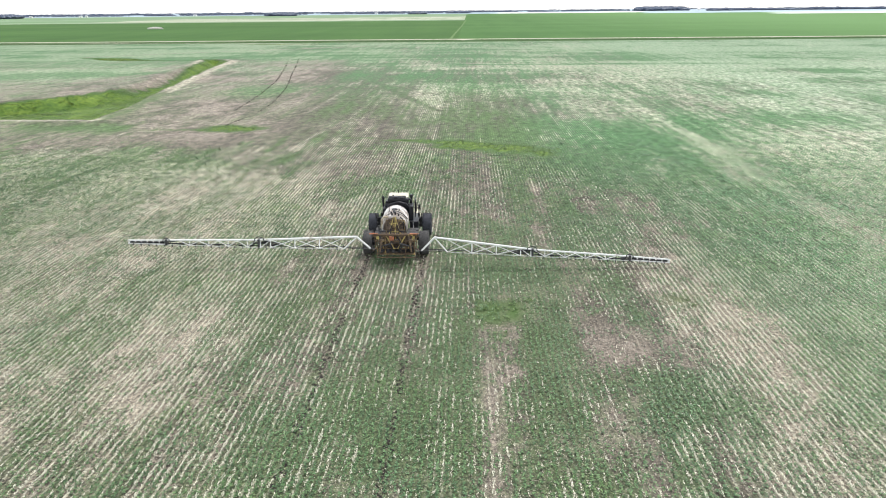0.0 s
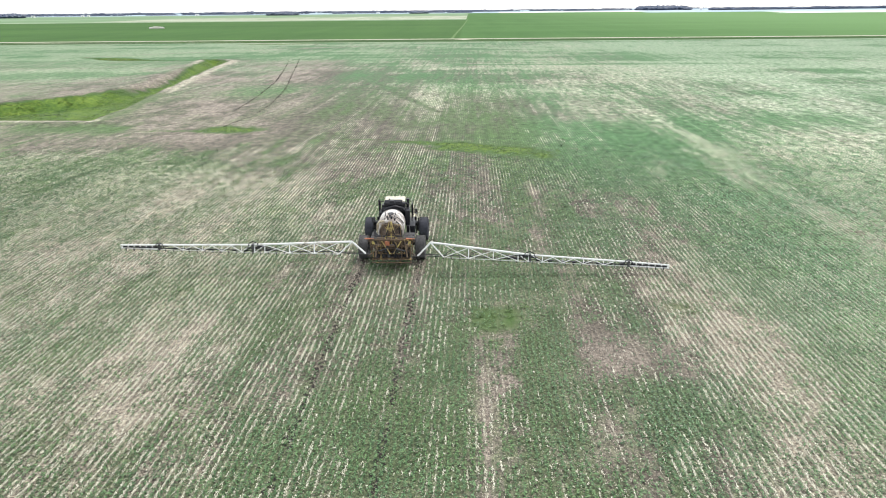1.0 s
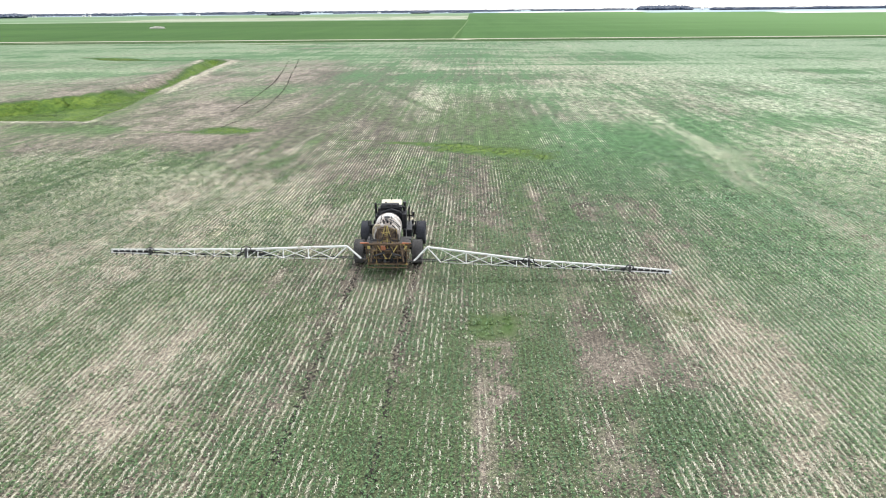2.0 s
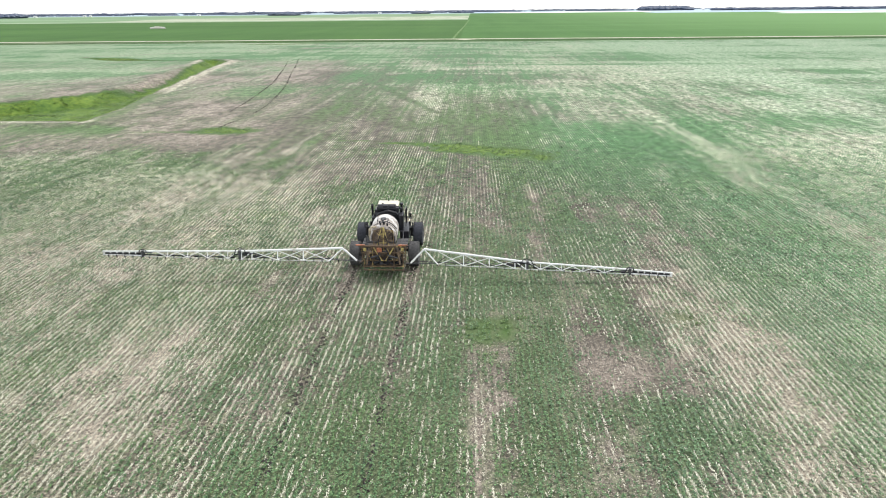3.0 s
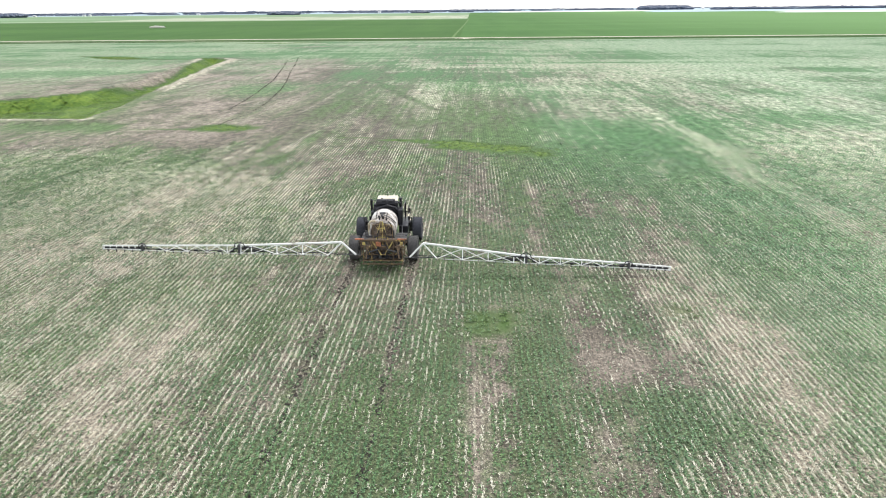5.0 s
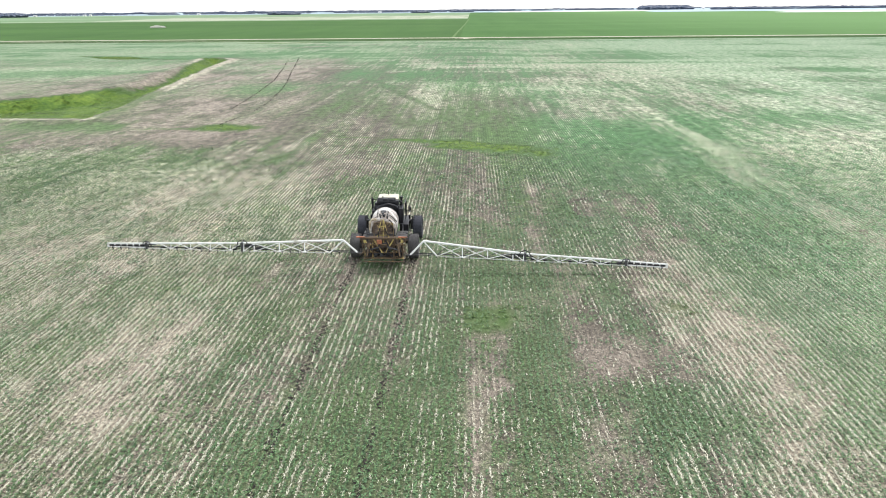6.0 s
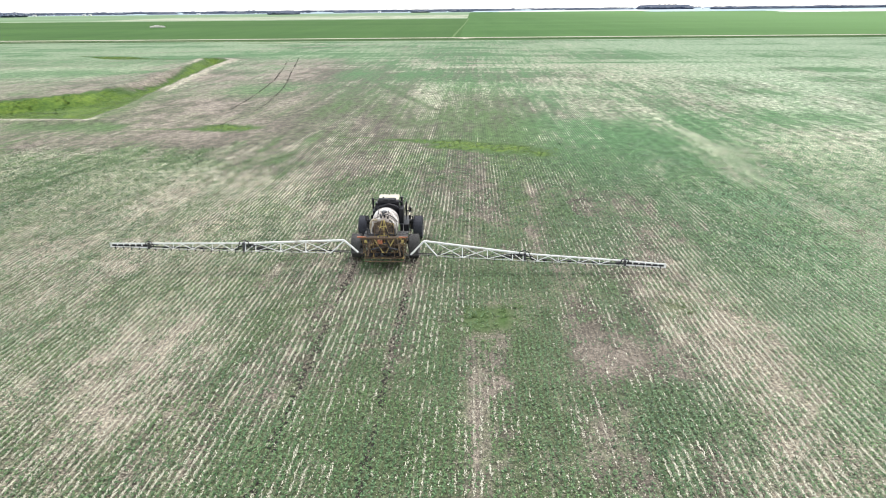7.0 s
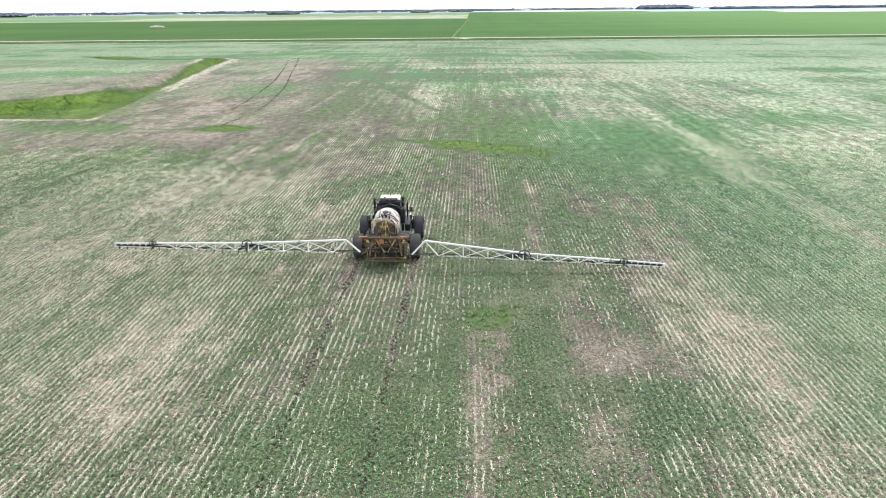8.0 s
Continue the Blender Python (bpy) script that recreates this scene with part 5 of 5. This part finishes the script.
    box(bm, (-0.72, 5.15, 1.3), (0.5, 6.6, 2.15), 0.16)
    part("nose", bm, TANK, s)
    # stacks, steps, mirrors, side boxes
    one_tube("exhaust_stack", [(-1.15, 3.5, 1.5), (-1.15, 3.5, 2.98)], 0.075, BLACK, s, 10)
    one_tube("exhaust_stack", [(-1.15, 3.5, 2.6), (-1.15, 3.5, 3.0), (-1.15, 3.4, 3.08)], 0.055, STEEL, s, 10)
    one_tube("air_intake", [(0.86, 3.5, 1.6), (0.86, 3.5, 3.06)], 0.085, BLACK, s, 10)
    one_tube("air_intake", [(0.86, 3.5, 3.04), (0.86, 3.5, 3.16)], 0.12, BLACK, s, 12)
    one_tube("hand_rail", [(1.12, 3.6, 1.45), (1.12, 3.6, 2.68), (1.12, 4.4, 2.68), (1.12, 4.4, 1.45)], 0.03, BLACK, s)
    one_bar("mirror_arm", (0.75, 3.75, 2.15), (1.42, 3.7, 2.1), 0.06, 0.06, BLACK, s)
    one_bar("mirror_post", (1.18, 3.72, 1.9), (1.18, 3.72, 2.75), 0.06, 0.06, BLACK, s)
    one_bar("mirror_arm", (-0.95, 4.9, 2.55), (-1.3, 5.0, 2.5), 0.04, 0.04, BLACK, s)
    for mx, my, mz in ((1.42, 3.7, 2.18), (-1.32, 5.0, 2.42)):
        mir = one_box("mirror", (mx - 0.09, my - 0.02, mz - 0.2), (mx + 0.09, my + 0.05, mz + 0.2), 0.02, BLACK, s)
        one_box("mirror_face", (mx - 0.075, my - 0.024, mz - 0.18), (mx + 0.075, my - 0.021, mz + 0.18), 0.0, MIRROR, mir)
    one_box("side_box", (0.78, 2.1, 0.95), (1.38, 3.2, 1.6), 0.05, BLACK, s, "black side box")
    one_box("side_box", (-1.3, 2.2, 1.0), (-1.0, 3.2, 1.62), 0.05, BLACK, s)
    one_box("step_plate", (0.8, 3.35, 1.42), (1.32, 4.6, 1.47), 0.01, STEEL, s)
    for i in range(4):
        one_bar("step", (1.14, 3.9, 0.55 + i * 0.24), (1.42, 3.9, 0.55 + i * 0.24), 0.22, 0.035, STEEL, s)
    for y in (3.78, 4.02):
        one_bar("ladder_side", (1.42, y, 0.5), (1.3, y, 1.45), 0.035, 0.035, STEEL, s)
    for k in (-1, 1):
        one_tube("hydraulic_hose", [(k * 0.95, -0.6, 1.5), (k * 1.1, 0.3, 1.72), (k * 1.05, 1.3, 1.55), (k * 0.98, 2.2, 1.6)], 0.035, BLACK, s)

    # side decks, filler pipe and tool trays beside the tank
    for k in (-1, 1):
        deck = one_box("side_deck", (k * 1.08 - 0.36, -0.5, 1.52), (k * 1.08 + 0.36, 0.75, 1.58), 0.012, DUSTY, s, "dusty grey side deck")
        for y in (-0.35, 0.0, 0.35, 0.65):
            one_bar("tread_bar", (k * 1.08 - 0.33, y, 1.59), (k * 1.08 + 0.33, y, 1.59), 0.03, 0.02, STEEL, deck)
    one_tube("filler_pipe", [(-0.55, -0.12, 2.62), (-0.85, -0.12, 2.6), (-0.98, -0.1, 2.42), (-1.0, -0.05, 2.0), (-0.98, 0.1, 1.6)], 0.075, CREAM, s, 10, "cream plastic filler pipe")
    one_tube("vent_hose", [(0.25, -0.1, 2.6), (0.42, -0.2, 2.5), (0.5, -0.22, 2.2), (0.46, -0.2, 1.8)], 0.04, BLACK, s)
    for i, (x, y, h) in enumerate(((-0.3, 0.0, 0.16), (-0.08, 0.12, 0.2), (0.14, 0.02, 0.14), (-0.38, 0.5, 0.12), (0.24, 0.7, 0.1))):
        z = 1.84 + math.sqrt(0.9 ** 2 - (x + 0.18) ** 2) - 0.04
        one_tube("tank_fitting", [(x, y, z), (x, y, z + h)], 0.05 + 0.015 * (i % 2), BLACK, s, 10)
    one_tube("return_hose", [(-0.3, 0.0, 2.78), (-0.18, 0.2, 2.86), (0.07, 0.35, 2.85), (0.42, 0.5, 2.62), (0.7, 0.6, 2.26)], 0.03, STEEL, s)
    one_tube("coolant_pipe", [(-0.9, 2.74, 2.2), (-0.6, 2.7, 2.66), (0.0, 2.68, 2.84), (0.5, 2.7, 2.7), (0.8, 2.74, 2.3)], 0.09, BLACK, s, 10)
    for x, z in ((-0.62, 2.82), (-0.2, 2.93), (0.22, 2.9), (0.55, 2.78)):
        one_box("filter_housing", (x - 0.16, 2.85, z - 0.1), (x + 0.16, 3.25, z + 0.24), 0.05, BLACK, s)
    one_box("engine_side_panel", (0.72, 2.35, 1.5), (1.02, 3.42, 2.62), 0.05, BLACK, s, "black engine side panel")
    one_box("engine_side_panel", (-1.12, 2.6, 1.5), (-0.9, 3.4, 2.4), 0.05, BLACK, s)
    one_tube("intake_elbow", [(0.86, 3.3, 2.5), (0.84, 3.2, 2.86), (0.62, 3.12, 2.98), (0.4, 3.1, 2.95)], 0.09, BLACK, s, 10)
    for k, x in ((-1, -1.72), (1, 1.58)):
        guard = one_box("mudguard_stay", (x - 0.05, 3.55, 1.35), (x + 0.05, 3.63, 1.75), 0.015, STEEL, s)
        one_bar("stay_arm", (x, 3.59, 1.42), (k * 0.6, 3.59, 1.42), 0.06, 0.06, STEEL, guard)
    one_bar("tank_frame", (-1.2, -0.2, 1.62), (0.62, -0.2, 1.62), 0.1, 0.14, STEEL, s)
    for x in (-1.18, 0.6):
        one_bar("tank_post", (x, -0.2, 1.3), (x, -0.2, 2.05), 0.08, 0.08, STEEL, s)
    # the body runs a little askew of the boom, steering to its left
    for ob in s.children_recursive:
        if ob.name.split(".")[0] in ("wheel", "tyre", "rim", "bolt"):
            continue
        for v in ob.data.vertices:
            v.co.x -= 0.044 * max(v.co.y, 0.0)

    # rear lift frame, ochre with mud
    yb = -2.15
    cxm = 0.14
    lift = one_bar("lift_frame", (cxm - 1.42, yb, 2.04), (cxm + 1.36, yb, 2.04), 0.1, 0.11, OCHRE, s, "muddy ochre steel lift frame")
    O = lambda a, b, w=0.07: one_bar("frame_bar", a, b, w * 0.82, w * 0.82, OCHRE, lift)
    O((cxm - 1.3, yb, 1.62), (cxm + 1.3, yb, 1.62), 0.09)
    O((cxm - 1.28, yb - 0.12, 0.78), (cxm + 1.28, yb - 0.12, 0.78), 0.08)
    O((cxm - 1.28, yb - 0.3, 0.62), (cxm + 1.28, yb - 0.3, 0.62), 0.08)
    O((cxm - 1.1, yb, 1.12), (cxm + 1.1, yb, 1.12), 0.08)
    for dx, de in ((-1.2, -1.18), (-0.66, -0.7), (0.66, 0.62), (1.2, 1.18)):
        O((cxm + dx, yb, 2.04), (cxm + de, yb - 0.1, 0.76), 0.075)
    for dx in (-0.55, 0.55, -1.2, 1.2):
        O((cxm + dx, yb - 0.28, 0.62), (cxm + dx, yb - 0.1, 0.82), 0.06)
    for k in (-1, 1):
        one_bar("vee_brace", (cxm + k * 0.12, yb - 0.06, 1.12), (cxm + k * 0.62, yb - 0.02, 1.98), 0.075, 0.075, YELLOW, lift, "yellow slanting brace")
        one_bar("vee_brace", (cxm + k * 1.12, yb - 0.05, 1.86), (cxm + k * 0.78, yb - 0.08, 1.16), 0.06, 0.06, YELLOW, lift)
        one_bar("pivot_arm", (cxm + k * 0.86, yb - 0.02, 1.92), (cxm + k * 1.02, yb - 0.34, 0.98), 0.09, 0.09, MUD, lift)
        one_tube("damper", [(cxm + k * 0.3, yb - 0.16, 1.5), (cxm + k * 0.98, yb - 0.12, 1.3)], 0.045, STEEL, lift)
        one_box("bracket", (cxm + k * 0.96 - 0.11, yb - 0.16, 1.5), (cxm + k * 0.96 + 0.11, yb - 0.02, 1.78), 0.02, MUD, lift)
        O((cxm + k * 1.22, yb, 1.1), (cxm + k * 0.82, yb, 1.6), 0.06)
        O((cxm + k * 0.2, yb - 0.02, 1.95), (cxm + k * 0.62, yb - 0.06, 1.14), 0.055)
        # mast legs in front of the tank end and parallel arms to the chassis
        one_bar("mast_leg", (cxm - 0.14 + k * 0.42, yb + 0.7, 1.55), (cxm - 0.14 + k * 0.06, yb + 0.85, 3.0), 0.055, 0.055, YELLOW, lift, "yellow mast leg")
        O((cxm - 0.1 + k * 0.6, yb + 0.95, 2.75), (cxm - 0.1 - k * 0.5, yb + 0.8, 1.75), 0.055)
        O((cxm - 0.1 + k * 0.6, yb + 0.95, 2.75), (cxm - 0.1 + k * 0.62, yb + 0.85, 1.5), 0.06)
        O((k * 0.55, -0.85, 1.5), (cxm + k * 0.7, yb, 1.66), 0.1)
        O((k * 0.55, -0.85, 1.15), (cxm + k * 0.7, yb, 1.12), 0.1)
        O((cxm + k * 1.36, yb, 2.0), (cxm + k * 1.3, yb, 1.15), 0.06)
        one_box("marker_light", (cxm - 0.1 + k * 1.3 - 0.28, yb - 0.1, 2.1), (cxm - 0.1 + k * 1.3 + 0.28, yb + 0.0, 2.17), 0.02, RED, lift, "orange-red end block")
        one_tube("lift_cylinder", [(cxm + k * 0.42, -1.0, 1.4), (cxm + k * 0.5, yb + 0.1, 1.98)], 0.055, STEEL, lift)
        one_tube("hose_loop", [(cxm + k * 0.2, -0.95, 1.5), (cxm + k * 0.5, -1.4, 1.25), (cxm + k * 0.75, -1.75, 1.1), (cxm + k * 0.95, yb + 0.12, 1.35), (cxm + k * 1.15, yb + 0.05, 1.5)], 0.04, BLACK, lift)
        one_tube("hose_loop", [(cxm + k * 0.1, -1.0, 1.3), (cxm + k * 0.3, -1.6, 0.95), (cxm + k * 0.7, yb + 0.15, 0.92), (cxm + k * 1.25, yb, 1.02)], 0.045, BLACK, lift)
        one_box("valve_block", (cxm + k * 0.32 - 0.12, yb + 0.02, 1.2), (cxm + k * 0.32 + 0.12, yb + 0.2, 1.46), 0.02, STEEL, lift)
    for i in range(4):
        half = 0.34 - 0.07 * i
        one_bar("mast_rung", (cxm - 0.12 - half, yb + 0.7 + 0.03 * i, 1.72 + 0.28 * i), (cxm - 0.12 + half, yb + 0.7 + 0.03 * i, 1.72 + 0.28 * i), 0.045, 0.045, YELLOW if i % 2 else OCHRE, lift)
    for k in (-1, 1):
        one_bar("mast_stay", (cxm - 0.12 + k * 0.52, yb + 0.78, 1.62), (cxm - 0.12 - k * 0.3, yb + 0.84, 2.7), 0.04, 0.04, OCHRE, lift)
        one_tube("mast_hose", [(cxm - 0.12 + k * 0.16, yb + 0.64, 2.5), (cxm - 0.12 + k * 0.3, yb + 0.6, 2.1), (cxm - 0.12 + k * 0.2, yb + 0.5, 1.7), (cxm - 0.12 + k * 0.36, yb + 0.2, 1.4)], 0.035, BLACK, lift)
        one_box("corner_plate", (cxm + k * 1.16 - 0.08, yb - 0.1, 1.78), (cxm + k * 1.16 + 0.08, yb - 0.06, 1.96), 0.01, YELLOW, lift, "yellow corner plate")
    O((cxm - 0.72, yb + 0.92, 2.74), (cxm + 0.52, yb + 0.92, 2.74), 0.06)
    O((cxm - 0.62, yb + 0.8, 2.1), (cxm + 0.42, yb + 0.8, 2.1), 0.055)
    one_box("pump_cover", (cxm - 0.42, yb - 0.06, 1.66), (cxm - 0.12, yb + 0.1, 1.92), 0.03, RED, lift, "orange-red pump cover")
    one_bar("mast_leg", (cxm - 0.1, yb + 0.72, 1.5), (cxm - 0.1, yb + 0.86, 2.95), 0.06, 0.06, YELLOW, lift)

    # muddy pump, plumbing and rear chassis behind the frame
    # tray added as a dark sheet for the shade under the plumbing
    tray = one_box("shade_tray", (cxm - 1.12, -2.05, 0.66), (cxm + 1.12, -0.95, 0.72), 0.015, MUD, s, "added muddy tray darkening the shaded gap under the frame")
    for i in range(5):
        one_tube("spray_line", [(cxm - 1.1, -1.98 + 0.2 * i, 0.78), (cxm - 0.3, -1.95 + 0.2 * i, 0.8 + 0.03 * (i % 3)), (cxm + 0.5, -1.97 + 0.2 * i, 0.77), (cxm + 1.1, -1.95 + 0.2 * i, 0.79)], 0.035, BLACK if i % 2 else MUD, tray)
    for x in (-0.95, -0.55, -0.2, 0.2, 0.6, 0.95):
        one_box("section_valve", (cxm + x - 0.08, -2.1, 0.8), (cxm + x + 0.08, -1.9, 1.02), 0.02, BLACK if x > 0 else STEEL, tray)
    one_box("rear_plate", (cxm - 1.1, -1.15, 0.85), (cxm + 1.0, -0.95, 1.8), 0.04, MUD, s, "mud-caked rear plate")
    bm = bmesh.new()
    tube(bm, (cxm - 0.35, -1.5, 1.25), (cxm + 0.3, -1.5, 1.25), 0.26, 16)
    tube(bm, (cxm + 0.3, -1.5, 1.25), (cxm + 0.48, -1.5, 1.25), 0.16, 12)
    part("pump", bm, MUD, s, "muddy spray pump")
    one_box("valve_bank", (cxm - 1.15, -1.7, 1.12), (cxm - 0.5, -1.4, 1.5), 0.03, MUD, s)
    one_box("valve_bank", (cxm + 0.55, -1.7, 1.1), (cxm + 1.15, -1.4, 1.55), 0.03, MUD, s)
    for k in (-1, 1):
        one_box("foam_tank", (cxm + k * 0.92 - 0.22, -1.95, 0.72), (cxm + k * 0.92 + 0.22, -1.55, 1.1), 0.06, BLACK, s)
        one_box("hose_tray", (cxm + k * 0.5 - 0.3, -2.08, 1.68), (cxm + k * 0.5 + 0.3, -1.75, 1.95), 0.03, MUD, s)
        one_tube("plumbing", [(cxm + k * 0.1, -2.1, 1.9), (cxm + k * 0.35, -2.22, 1.5), (cxm + k * 0.2, -2.24, 1.2), (cxm + k * 0.55, -2.2, 0.86)], 0.04, BLACK, s)
        one_tube("plumbing", [(cxm + k * 1.0, -2.1, 1.95), (cxm + k * 0.9, -2.25, 1.55), (cxm + k * 1.1, -2.22, 1.2), (cxm + k * 0.7, -2.2, 0.9)], 0.035, BLACK, s)
    for i in range(7):
        z = 0.85 + 0.17 * (i % 5)
        w = 0.7 + 0.09 * i
        one_tube("plumbing", [(cxm - w, -1.8 - 0.03 * i, z), (cxm - 0.2, -1.95, z + 0.12 * math.sin(i * 2.1)), (cxm + 0.4, -1.9, z - 0.1 * math.cos(i)), (cxm + w, -1.8, z + 0.08)], 0.045, MUD if i % 2 else BLACK, s)
    for k in (-1, 1):
        one_bar("boom_rest", (cxm + k * 1.15, -1.3, 1.5), (cxm + k * 1.45, yb, 1.95), 0.09, 0.09, MUD, s)
        one_bar("stabiliser", (cxm + k * 1.5, yb - 0.1, 1.0), (cxm + k * 0.6, -1.0, 1.25), 0.08, 0.08, MUD, s)

    yb2 = -2.4
    boom_arm(s, -1, (2.46, 8.8, 14.85, 17.35), (2.0, 1.76, 1.72, 1.71), (1.24, 1.3, 1.44, 1.5), yb2, 0.16)
    boom_arm(s, 1, (2.46, 8.7, 14.85, 17.35), (1.97, 1.17, 0.74, 0.53), (1.1, 0.78, 0.48, 0.33), yb2, 0.16)


build_sprayer()
